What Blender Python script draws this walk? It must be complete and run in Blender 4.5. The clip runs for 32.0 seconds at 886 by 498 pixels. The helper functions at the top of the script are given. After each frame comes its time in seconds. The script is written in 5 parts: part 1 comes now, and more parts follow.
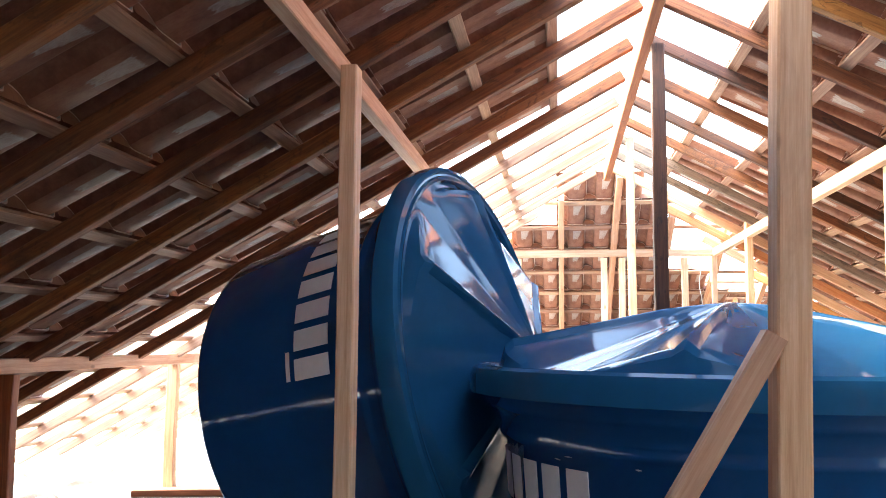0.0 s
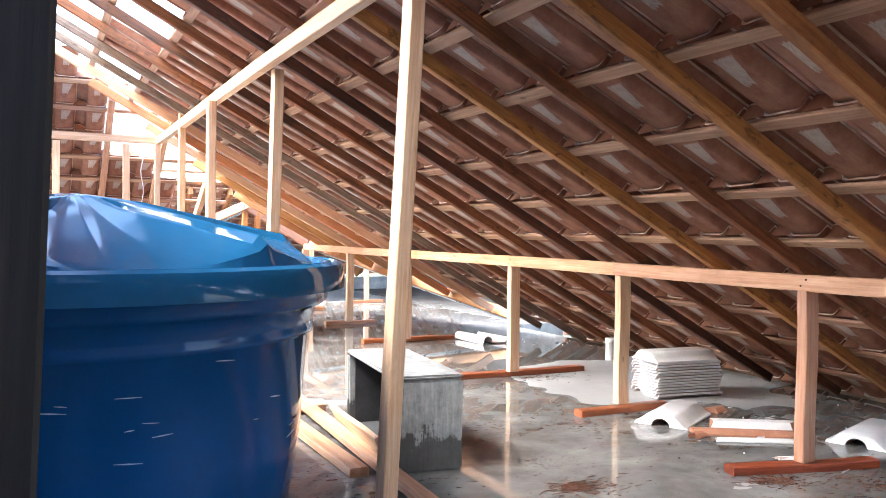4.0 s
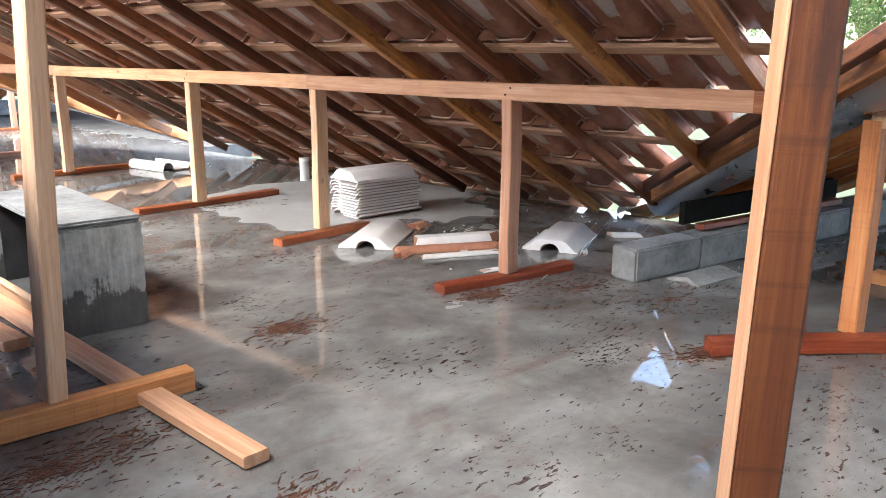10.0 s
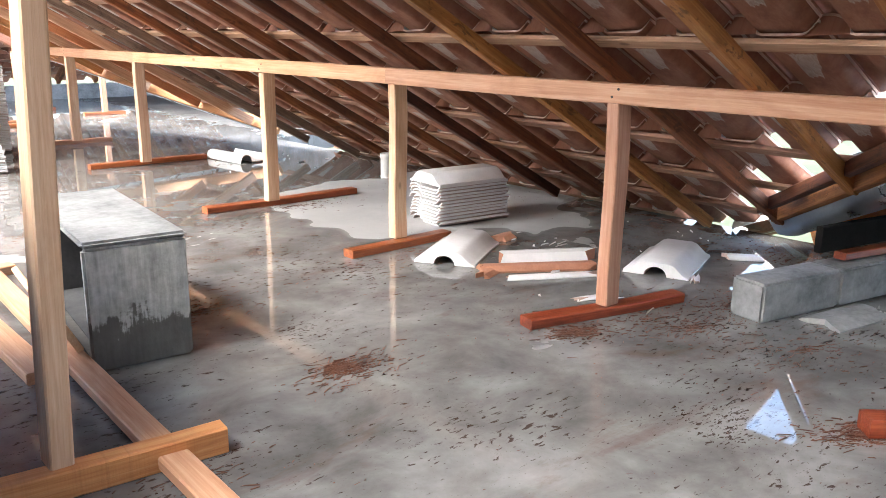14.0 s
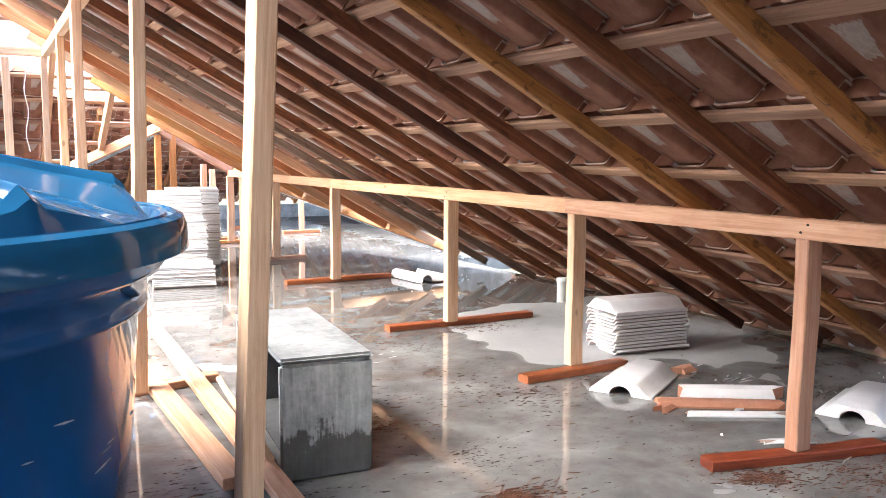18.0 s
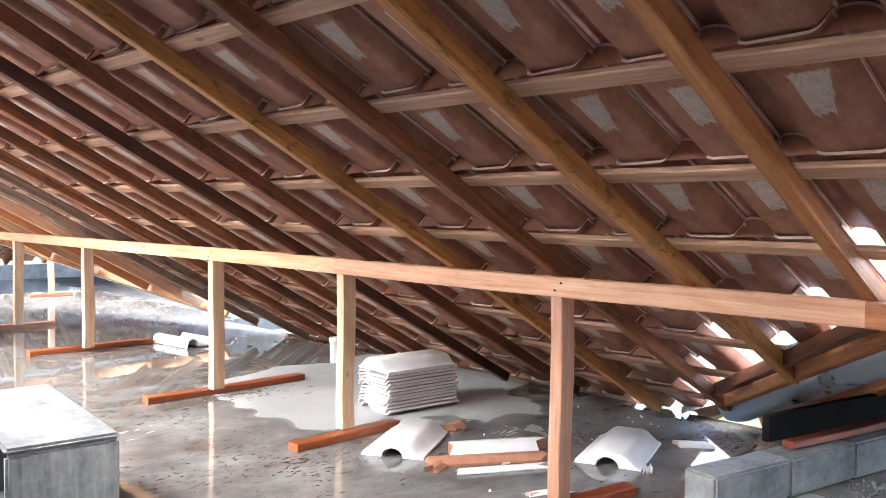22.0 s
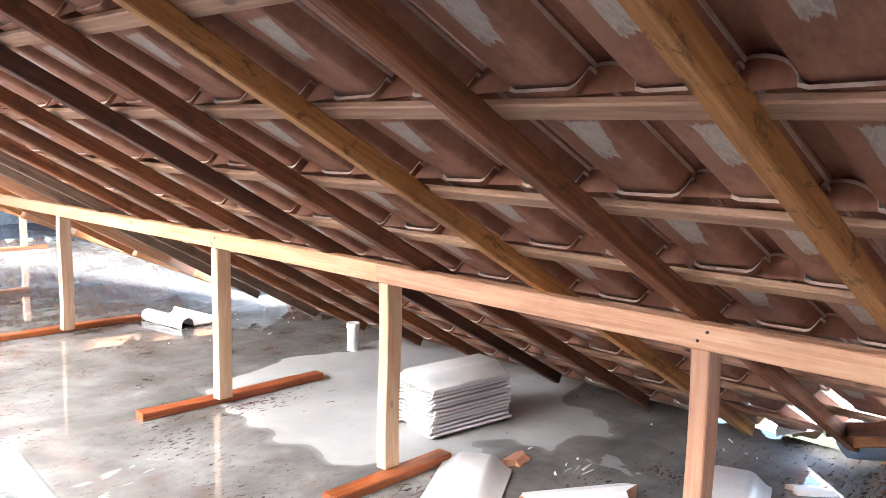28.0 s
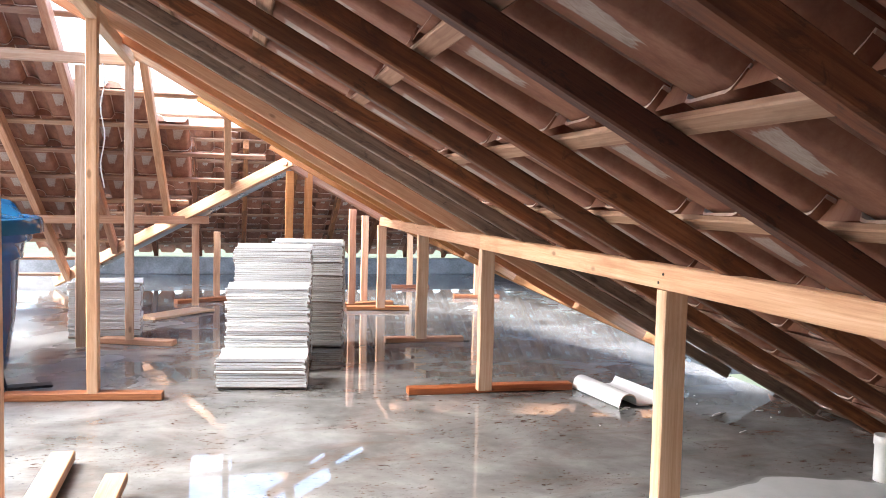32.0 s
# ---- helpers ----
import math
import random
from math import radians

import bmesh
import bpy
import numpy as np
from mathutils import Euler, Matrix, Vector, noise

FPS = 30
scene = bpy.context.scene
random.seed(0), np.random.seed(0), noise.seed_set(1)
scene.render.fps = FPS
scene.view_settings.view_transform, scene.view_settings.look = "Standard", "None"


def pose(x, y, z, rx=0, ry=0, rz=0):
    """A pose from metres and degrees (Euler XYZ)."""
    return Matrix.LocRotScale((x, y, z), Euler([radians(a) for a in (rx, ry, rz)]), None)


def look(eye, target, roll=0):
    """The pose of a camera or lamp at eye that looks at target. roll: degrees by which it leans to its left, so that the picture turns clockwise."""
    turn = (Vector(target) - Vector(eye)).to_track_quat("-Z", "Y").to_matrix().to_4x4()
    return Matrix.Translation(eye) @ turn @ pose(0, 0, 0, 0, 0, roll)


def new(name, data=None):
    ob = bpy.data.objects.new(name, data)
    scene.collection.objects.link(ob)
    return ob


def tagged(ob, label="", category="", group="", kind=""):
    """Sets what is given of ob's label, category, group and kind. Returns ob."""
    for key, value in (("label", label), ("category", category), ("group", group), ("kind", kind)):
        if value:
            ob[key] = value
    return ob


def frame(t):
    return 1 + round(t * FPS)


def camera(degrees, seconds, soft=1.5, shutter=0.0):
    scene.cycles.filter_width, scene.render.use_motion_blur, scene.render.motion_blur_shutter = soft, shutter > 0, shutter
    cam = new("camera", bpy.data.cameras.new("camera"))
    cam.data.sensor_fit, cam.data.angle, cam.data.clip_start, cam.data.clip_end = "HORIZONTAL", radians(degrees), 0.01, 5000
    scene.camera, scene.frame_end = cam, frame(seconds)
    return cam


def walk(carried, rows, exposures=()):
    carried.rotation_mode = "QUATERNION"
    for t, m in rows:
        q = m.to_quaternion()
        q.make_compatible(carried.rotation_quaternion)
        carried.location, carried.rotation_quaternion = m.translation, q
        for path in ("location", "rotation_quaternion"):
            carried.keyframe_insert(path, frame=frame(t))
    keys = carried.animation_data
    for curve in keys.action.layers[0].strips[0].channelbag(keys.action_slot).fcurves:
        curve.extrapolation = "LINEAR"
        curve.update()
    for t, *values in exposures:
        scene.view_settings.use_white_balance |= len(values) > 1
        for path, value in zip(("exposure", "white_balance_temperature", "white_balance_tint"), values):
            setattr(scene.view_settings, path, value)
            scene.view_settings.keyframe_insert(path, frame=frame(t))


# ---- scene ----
cam = camera(56.50, 32.0, 0.6)
PATH = [
    (0, (0.428, -0.332, 0.933), (0.246, 0.947, 1.076), 0.4),
    (0.5, (0.482, -0.33, 0.941), (0.409, 0.96, 1.092), 0.27),
    (1, (0.544, -0.309, 0.945), (0.567, 0.982, 1.098), 0.02),
    (1.5, (0.596, -0.299, 0.953), (0.711, 0.988, 1.096), 0.02),
    (2, (0.664, -0.317, 0.969), (0.862, 0.963, 1.082), -0),
    (2.5, (0.77, -0.351, 0.976), (1.05, 0.918, 1.036), -0.05),
    (3, (0.813, -0.346, 0.963), (1.197, 0.896, 0.974), 0.19),
    (3.5, (0.847, -0.379, 0.957), (1.336, 0.825, 0.946), 0.24),
    (5.5, (1.008, -0.333, 0.907), (1.793, 0.702, 0.86), 1.27),
    (6, (1.021, -0.266, 0.887), (1.905, 0.686, 0.84), 0.19),
    (6.5, (1.076, -0.239, 0.888), (2.063, 0.605, 0.822), 0.1),
    (7, (1.061, -0.197, 0.921), (2.148, 0.508, 0.813), 0.1),
    (7.5, (1.079, -0.066, 0.922), (2.24, 0.5, 0.778), 0.26),
    (8, (1.112, -0.037, 0.927), (2.309, 0.439, 0.749), 0.34),
    (8.5, (1.155, -0.015, 0.924), (2.364, 0.412, 0.708), 0.46),
    (9, (1.182, 0.035, 0.907), (2.381, 0.471, 0.657), 0.71),
    (9.5, (1.103, 0.02, 0.929), (2.251, 0.555, 0.635), 0.59),
    (10, (1.099, -0.023, 0.929), (2.034, 0.827, 0.621), 0.13),
    (10.5, (1.245, -0.032, 0.908), (1.964, 1.01, 0.612), -0.15),
    (11, (1.402, -0.12, 0.929), (1.947, 1.028, 0.656), -0.62),
    (11.5, (1.461, -0.053, 0.921), (1.963, 1.119, 0.669), 0.35),
    (12, (1.469, -0.002, 0.917), (2.013, 1.154, 0.678), 0.87),
    (12.5, (1.468, -0.004, 0.956), (2.148, 1.076, 0.707), 0.71),
    (13, (1.472, 0.137, 0.959), (2.267, 1.126, 0.675), 0.72),
    (13.5, (1.437, 0.223, 0.951), (2.279, 1.163, 0.64), 0.77),
    (14, (1.437, 0.293, 0.955), (2.269, 1.235, 0.624), 0.57),
    (14.5, (1.381, 0.329, 0.986), (2.163, 1.313, 0.654), 0.34),
    (15, (1.373, 0.281, 0.988), (2.006, 1.388, 0.736), -0.03),
    (15.5, (1.398, 0.277, 0.99), (1.952, 1.436, 0.79), 0.15),
    (17.5, (1.364, 0.248, 1.005), (1.956, 1.394, 0.841), 0.33),
    (18, (1.391, 0.256, 1.001), (2.021, 1.383, 0.85), 0.33),
    (18.5, (1.417, 0.279, 0.998), (2.097, 1.379, 0.866), 0.55),
    (19, (1.441, 0.293, 0.996), (2.171, 1.362, 0.881), 0.51),
    (19.5, (1.451, 0.297, 1.003), (2.228, 1.334, 0.903), 0.5),
    (20, (1.452, 0.297, 1.003), (2.276, 1.3, 0.918), 0.52),
    (20.5, (1.471, 0.3, 1.01), (2.328, 1.274, 0.93), 0.33),
    (21, (1.451, 0.288, 1.012), (2.337, 1.237, 0.94), 0.58),
    (21.5, (1.467, 0.284, 1.014), (2.365, 1.221, 0.946), 0.64),
    (22, (1.46, 0.286, 1.019), (2.372, 1.211, 0.958), 0.62),
    (22.5, (1.447, 0.281, 1.027), (2.366, 1.2, 0.981), 0.51),
    (23, (1.445, 0.264, 1.043), (2.365, 1.181, 1.02), 0.6),
    (23.5, (1.489, 0.298, 1.063), (2.421, 1.204, 1.057), 0.71),
    (24, (1.481, 0.318, 1.118), (2.439, 1.196, 1.102), -0.2),
    (24.5, (1.545, 0.373, 1.081), (2.518, 1.235, 1.075), -0.27),
    (25, (1.606, 0.421, 1.002), (2.576, 1.286, 1.019), 0.54),
    (25.5, (1.648, 0.477, 1.009), (2.612, 1.35, 0.996), 0.75),
    (27.5, (1.746, 0.927, 1.265), (2.69, 1.802, 1.082), 1.23),
    (28, (1.759, 1.049, 1.251), (2.687, 1.942, 1.075), 1.24),
    (28.5, (1.913, 1.159, 1.218), (2.778, 2.116, 1.059), 1.18),
    (29, (1.98, 1.298, 1.206), (2.804, 2.293, 1.058), 1.42),
    (29.5, (2.048, 1.483, 1.209), (2.834, 2.507, 1.053), 1.05),
    (30, (2.127, 1.691, 1.172), (2.841, 2.767, 1.024), 0.03),
    (30.5, (2.336, 1.851, 1.066), (2.875, 3.03, 0.963), 0.22),
    (31, (2.504, 2.065, 0.981), (2.903, 3.3, 0.905), 2.03),
    (31.5, (2.5, 2.16, 0.978), (2.846, 3.411, 0.895), 1.25),
    (32, (2.53, 2.25, 0.975), (2.846, 3.508, 0.895), 1.35),
]
EXPOSURES = [(0, 4.1, 7200, 7), (2.6, 3.95, 6800, 8.5), (3.5, 3.85, 6550, 10), (6, 3.85, 6350, 8.5), (7, 3.6, 6350, 8), (8, 3.42, 6500, 9), (9, 3.25, 6500, 9), (10, 3.4, 6500, 9), (12, 3.68, 6650, 9.5), (13, 3.55, 6500, 9), (15, 3.7, 6550, 10),
             (20, 3.77, 6450, 10.5), (24, 4.05, 6250, 8), (27, 4.05, 6300, 9), (30, 3.75, 6350, 9), (31, 3.18, 6400, 10), (32, 3.17, 6400, 10)]
walk(cam, [(t, look(eye, target, roll)) for t, eye, target, roll in PATH], EXPOSURES)

# ---- sky, sun ----
world = bpy.data.worlds.new("sky")
scene.world = world
world.use_nodes = True
wn = world.node_tree.nodes
sky = wn.new("ShaderNodeTexSky")
sky.sky_type, sky.sun_disc = "NISHITA", False
sky.sun_elevation, sky.sun_rotation = radians(45), radians(-84)
sky.air_density, sky.dust_density, sky.ozone_density = 1.0, 2.0, 1.0
world.node_tree.links.new(sky.outputs[0], wn["Background"].inputs[0])
wn["Background"].inputs[1].default_value = 0.14
sun_data = bpy.data.lights.new("sun", "SUN")
sun_data.energy, sun_data.angle, sun_data.color = 3.0, radians(50), (1.0, 0.97, 0.94)
sun = new("sun", sun_data)
sun.matrix_world = look((-8, 4, 12), (-8 + math.cos(radians(45)) * 0.9945, 4 - math.cos(radians(45)) * 0.1045, 12 - math.sin(radians(45))))


# ---- materials ----
def material(name):
    m = bpy.data.materials.new(name)
    m.use_nodes = True
    return m, m.node_tree.nodes, m.node_tree.links, m.node_tree.nodes["Principled BSDF"]


def noise_tex(n, l, vec, scale, detail=4.0, rough=0.55, distort=0.0):
    t = n.new("ShaderNodeTexNoise")
    t.inputs["Scale"].default_value, t.inputs["Detail"].default_value = scale, detail
    t.inputs["Roughness"].default_value, t.inputs["Distortion"].default_value = rough, distort
    if vec:
        l.new(vec, t.inputs["Vector"])
    return t.outputs["Fac"]


def ramp(n, l, fac, stops):
    r = n.new("ShaderNodeValToRGB")
    while len(r.color_ramp.elements) < len(stops):
        r.color_ramp.elements.new(0.5)
    for e, (p, c) in zip(r.color_ramp.elements, stops):
        e.position = p
        e.color = (*c, 1) if len(c) == 3 else c
    l.new(fac, r.inputs[0])
    return r.outputs[0]


def grey(v):
    return (v, v, v)


def blend(n, l, fac, a, b, mode="MIX"):
    m = n.new("ShaderNodeMix")
    m.data_type, m.blend_type = "RGBA", mode
    for k, v in ((0, fac), (6, a), (7, b)):
        if hasattr(v, "links"):
            l.new(v, m.inputs[k])
        else:
            m.inputs[k].default_value = v if k == 0 else (*v, 1)
    return m.outputs[2]


def calc(n, l, op, a, b=0.0):
    m = n.new("ShaderNodeMath")
    m.operation = op
    for k, v in ((0, a), (1, b)):
        if hasattr(v, "links"):
            l.new(v, m.inputs[k])
        else:
            m.inputs[k].default_value = v
    return m.outputs[0]


def bump(n, l, bsdf, height, strength=0.3, dist=0.004):
    b = n.new("ShaderNodeBump")
    b.inputs["Strength"].default_value, b.inputs["Distance"].default_value = strength, dist
    l.new(height, b.inputs["Height"])
    l.new(b.outputs[0], bsdf.inputs["Normal"])


def coords(n, l, scale=(1, 1, 1), shift=True, kind="Object"):
    tc = n.new("ShaderNodeTexCoord")
    mp = n.new("ShaderNodeMapping")
    mp.inputs["Scale"].default_value = scale
    l.new(tc.outputs[kind], mp.inputs["Vector"])
    if shift:
        oi = n.new("ShaderNodeObjectInfo")
        k = calc(n, l, "MULTIPLY", oi.outputs["Random"], 37.0)
        cx = n.new("ShaderNodeCombineXYZ")
        for q in range(3):
            l.new(k, cx.inputs[q])
        l.new(cx.outputs[0], mp.inputs["Location"])
    return mp.outputs[0]


def object_random(n, l):
    return n.new("ShaderNodeObjectInfo").outputs["Random"]


def wood(name, dark, mid, light, stain=(0.08, 0.04, 0.025), stained=0.35, rough=0.6, spread=0.35, saw=0.0, mould=0.0):
    """Sawn timber with its grain along x; saw: blade marks across, mould: dark spots."""
    m, n, l, b = material(name)
    g = noise_tex(n, l, coords(n, l, (1.2, 26, 26)), 1.6, 7, 0.68, 0.6)
    hair = noise_tex(n, l, coords(n, l, (3.0, 120, 120)), 1.5, 3, 0.6, 0.2)
    g2 = calc(n, l, "ADD", calc(n, l, "MULTIPLY", g, 0.68), calc(n, l, "MULTIPLY", hair, 0.32))
    col = ramp(n, l, g2, [(0.36, dark), (0.5, mid), (0.64, light)])
    s = noise_tex(n, l, coords(n, l, (1.0, 3.5, 3.5)), 2.3, 6, 0.7, 0.6)
    col = blend(n, l, ramp(n, l, s, [(0.50, grey(0.0)), (0.66, grey(stained))]), col, stain)
    # small knots
    vor = n.new("ShaderNodeTexVoronoi")
    vor.inputs["Scale"].default_value = 3.2
    l.new(coords(n, l, (1.0, 2.2, 2.2)), vor.inputs["Vector"])
    col = blend(n, l, ramp(n, l, vor.outputs["Distance"], [(0.045, grey(0.75)), (0.085, grey(0.0))]), col, tuple(c * 0.45 for c in dark))
    if mould:
        sp = noise_tex(n, l, coords(n, l, (1.0, 2.0, 2.0)), 11, 5, 0.75, 0.9)
        col = blend(n, l, ramp(n, l, sp, [(0.56, grey(0.0)), (0.62, grey(mould))]), col, tuple(c * 0.8 for c in stain))
    h = g2
    if saw:
        cut = noise_tex(n, l, coords(n, l, (46, 1.5, 1.5)), 1.0, 4, 0.7, 0.1)
        col = blend(n, l, ramp(n, l, cut, [(0.52, grey(0.0)), (0.68, grey(saw))]), col, tuple(c * 0.6 for c in dark))
        h = calc(n, l, "ADD", g2, calc(n, l, "MULTIPLY", cut, 0.8))
    r = object_random(n, l)
    hsv = n.new("ShaderNodeHueSaturation")
    l.new(col, hsv.inputs["Color"])
    l.new(calc(n, l, "ADD", calc(n, l, "MULTIPLY", r, spread), 1.0 - spread * 0.5), hsv.inputs["Value"])
    l.new(calc(n, l, "ADD", calc(n, l, "MULTIPLY", r, 0.016), 0.492), hsv.inputs["Hue"])
    l.new(hsv.outputs[0], b.inputs["Base Color"])
    b.inputs["Roughness"].default_value = rough
    bump(n, l, b, h, 0.5, 0.004)
    return m


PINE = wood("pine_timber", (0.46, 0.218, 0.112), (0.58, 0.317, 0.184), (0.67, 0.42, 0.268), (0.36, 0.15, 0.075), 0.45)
ORANGE = wood("orange_pine_timber", (0.48, 0.165, 0.048), (0.60, 0.25, 0.088), (0.68, 0.345, 0.145), (0.30, 0.10, 0.04), 0.45, 0.6, 0.2, 0.25)
PALE = wood("pale_timber", (0.54, 0.31, 0.176), (0.66, 0.43, 0.272), (0.75, 0.55, 0.375), (0.46, 0.23, 0.12), 0.4)
RED = wood("red_timber", (0.21, 0.058, 0.02), (0.32, 0.10, 0.034), (0.41, 0.16, 0.06), (0.12, 0.036, 0.018), 0.5)
GLOSSY = wood("varnished_red_timber", (0.44, 0.135, 0.034), (0.60, 0.215, 0.06), (0.70, 0.315, 0.10), (0.12, 0.034, 0.013), 0.6, 0.2, 0.25)
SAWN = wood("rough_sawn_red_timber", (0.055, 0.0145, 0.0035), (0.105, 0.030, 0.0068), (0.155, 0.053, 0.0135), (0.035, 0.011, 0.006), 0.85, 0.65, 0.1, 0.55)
WETRED = wood("wet_red_timber", (0.18, 0.036, 0.012), (0.29, 0.068, 0.023), (0.39, 0.118, 0.042), (0.085, 0.024, 0.012), 0.6, 0.4)
BROWN = wood("brown_rafter_timber", (0.14, 0.042, 0.015), (0.25, 0.088, 0.03), (0.36, 0.15, 0.056), (0.06, 0.026, 0.015), 0.75, 0.75, 0.7, 0, 0.5)
GOLD = wood("golden_rafter_timber", (0.25, 0.086, 0.024), (0.37, 0.145, 0.042), (0.47, 0.22, 0.078), (0.12, 0.048, 0.017), 0.6, 0.6, 0.3, 0, 0.7)
AMBER = wood("amber_rafter_timber", (0.27, 0.092, 0.026), (0.38, 0.15, 0.045), (0.47, 0.22, 0.075), (0.13, 0.05, 0.02), 0.55, 0.6, 0.2, 0.2, 0.3)
DARK = wood("dark_rafter_timber", (0.065, 0.021, 0.009), (0.12, 0.042, 0.018), (0.185, 0.074, 0.032), (0.03, 0.016, 0.01), 0.6, 0.6, 0.5, 0, 0.6)
GREYB = wood("grey_brown_rafter_timber", (0.11, 0.07, 0.048), (0.19, 0.125, 0.088), (0.27, 0.19, 0.14), (0.05, 0.032, 0.022), 0.6, 0.65, 0.5, 0, 0.5)
# pale copy for the lit side of the dark ridge post
LIT_SIDE = wood("lit_timber_side", (0.32, 0.245, 0.22), (0.42, 0.33, 0.30), (0.50, 0.41, 0.375), (0.07, 0.05, 0.045), 0.4, 0.7)
NEAR_BLACK = wood("near_black_timber", (0.009, 0.008, 0.009), (0.015, 0.0135, 0.0145), (0.027, 0.024, 0.025), (0.02, 0.016, 0.015), 0.4, 0.7)
BATTEN = wood("batten_timber", (0.28, 0.145, 0.09), (0.39, 0.222, 0.145), (0.48, 0.305, 0.205), (0.17, 0.09, 0.06), 0.5, 0.7)


def tile_clay():
    """Raw clay underside; the UV map holds each tile's own x and y in metres."""
    m, n, l, b = material("tile_clay_underside")
    uv = n.new("ShaderNodeUVMap")
    uv.uv_map = "tile"
    geo = n.new("ShaderNodeNewGeometry")
    r = geo.outputs["Random Per Island"]
    mv = n.new("ShaderNodeVectorMath")
    mv.operation = "ADD"
    cx = n.new("ShaderNodeCombineXYZ")
    for q, f in enumerate((31.0, 17.0, 5.0)):
        l.new(calc(n, l, "MULTIPLY", r, f), cx.inputs[q])
    l.new(uv.outputs[0], mv.inputs[0])
    l.new(cx.outputs[0], mv.inputs[1])

    def at(sx, sy):
        mp = n.new("ShaderNodeMapping")
        mp.inputs["Scale"].default_value = (sx, sy, 1)
        l.new(mv.outputs[0], mp.inputs["Vector"])
        return mp.outputs[0]

    big = noise_tex(n, l, at(1, 1.6), 9, 5, 0.65)
    fine = noise_tex(n, l, at(0.5, 1), 120, 4, 0.65)
    mix = calc(n, l, "ADD", calc(n, l, "MULTIPLY", big, 0.7), calc(n, l, "MULTIPLY", fine, 0.3))
    col = ramp(n, l, mix, [(0.34, (0.22, 0.076, 0.042)), (0.5, (0.33, 0.134, 0.077)), (0.66, (0.42, 0.2, 0.124))])
    # pale engobe wiped on the pan of each tile, ragged at its lower end
    sep = n.new("ShaderNodeSeparateXYZ")
    l.new(uv.outputs[0], sep.inputs[0])
    rag = calc(n, l, "SUBTRACT", noise_tex(n, l, at(0.45, 2.4), 30, 4, 0.7), 0.5)
    ox = calc(n, l, "ADD", 0.185, calc(n, l, "MULTIPLY", calc(n, l, "SUBTRACT", r, 0.5), 0.05))
    ax = calc(n, l, "SUBTRACT", sep.outputs[0], ox)
    dx = calc(n, l, "DIVIDE", calc(n, l, "ABSOLUTE", ax), 0.082)
    cy = calc(n, l, "ADD", 0.088, calc(n, l, "MULTIPLY", ax, 0.12))
    half = calc(n, l, "SUBTRACT", 0.036, calc(n, l, "MULTIPLY", ax, 0.16))
    dy = calc(n, l, "DIVIDE", calc(n, l, "ABSOLUTE", calc(n, l, "SUBTRACT", sep.outputs[1], cy)), half)
    edge = calc(n, l, "ADD", calc(n, l, "MAXIMUM", dx, dy), calc(n, l, "MULTIPLY", rag, 0.75))
    smear = ramp(n, l, edge, [(0.80, grey(1)), (0.90, grey(0))])
    r2 = calc(n, l, "FRACT", calc(n, l, "MULTIPLY", r, 13.7))
    smear = calc(n, l, "MULTIPLY", smear, ramp(n, l, r2, [(0.08, grey(0.35)), (0.4, grey(1.0))]))
    streak = noise_tex(n, l, at(0.6, 1.6), 55, 4, 0.7, 1.2)
    col = blend(n, l, smear, col, ramp(n, l, streak, [(0.35, (0.44, 0.36, 0.31)), (0.62, (0.70, 0.64, 0.58))]))
    r3 = calc(n, l, "FRACT", calc(n, l, "MULTIPLY", r, 29.3))
    col = blend(n, l, 1.0, col, ramp(n, l, r3, [(0.0, grey(0.72)), (1.0, grey(1.1))]), "MULTIPLY")
    l.new(col, b.inputs["Base Color"])
    b.inputs["Roughness"].default_value = 0.58
    bump(n, l, b, calc(n, l, "ADD", fine, smear), 0.3, 0.0025)
    return m


def plain(name, c1, c2, scale=8.0, rough=0.5, metal=0.0, bumps=0.15, r2=None):
    m, n, l, b = material(name)
    v = coords(n, l)
    f1 = noise_tex(n, l, v, scale, 6, 0.65)
    f2 = noise_tex(n, l, v, scale * 9, 3, 0.6)
    fac = calc(n, l, "ADD", calc(n, l, "MULTIPLY", f1, 0.75), calc(n, l, "MULTIPLY", f2, 0.25))
    l.new(ramp(n, l, fac, [(0.35, c1), (0.65, c2)]), b.inputs["Base Color"])
    if r2 is None:
        b.inputs["Roughness"].default_value = rough
    else:
        l.new(ramp(n, l, f1, [(0.35, grey(rough)), (0.65, grey(r2))]), b.inputs["Roughness"])
    b.inputs["Metallic"].default_value = metal
    bump(n, l, b, fac, bumps, 0.004)
    return m


CLAY = tile_clay()
GLAZE = plain("white_tile_glaze", (0.74, 0.74, 0.73), (0.84, 0.84, 0.83), 12, 0.25, 0, 0.05)
CLAYEDGE = plain("pale_tile_edge", (0.50, 0.34, 0.27), (0.70, 0.56, 0.48), 30, 0.6)
RAWCLAY = plain("raw_clay_edge", (0.36, 0.15, 0.085), (0.48, 0.235, 0.145), 14, 0.7)
TANK = plain("blue_polyethylene", (0.004, 0.064, 0.215), (0.005, 0.078, 0.26), 3, 0.05, 0, 0.02, 0.12)
LID = plain("blue_lid_polyethylene", (0.009, 0.078, 0.175), (0.012, 0.098, 0.215), 2, 0.05, 0, 0.012, 0.11)
for m, gloss in ((TANK, 0.25), (LID, 0.12)):
    m.node_tree.nodes["Principled BSDF"].inputs["Specular IOR Level"].default_value = gloss
SCUFF = plain("scuffed_polyethylene", (0.30, 0.42, 0.55), (0.48, 0.58, 0.68), 30, 0.6)
WHITE = plain("white_print", (0.72, 0.74, 0.76), (0.8, 0.8, 0.8), 20, 0.4)
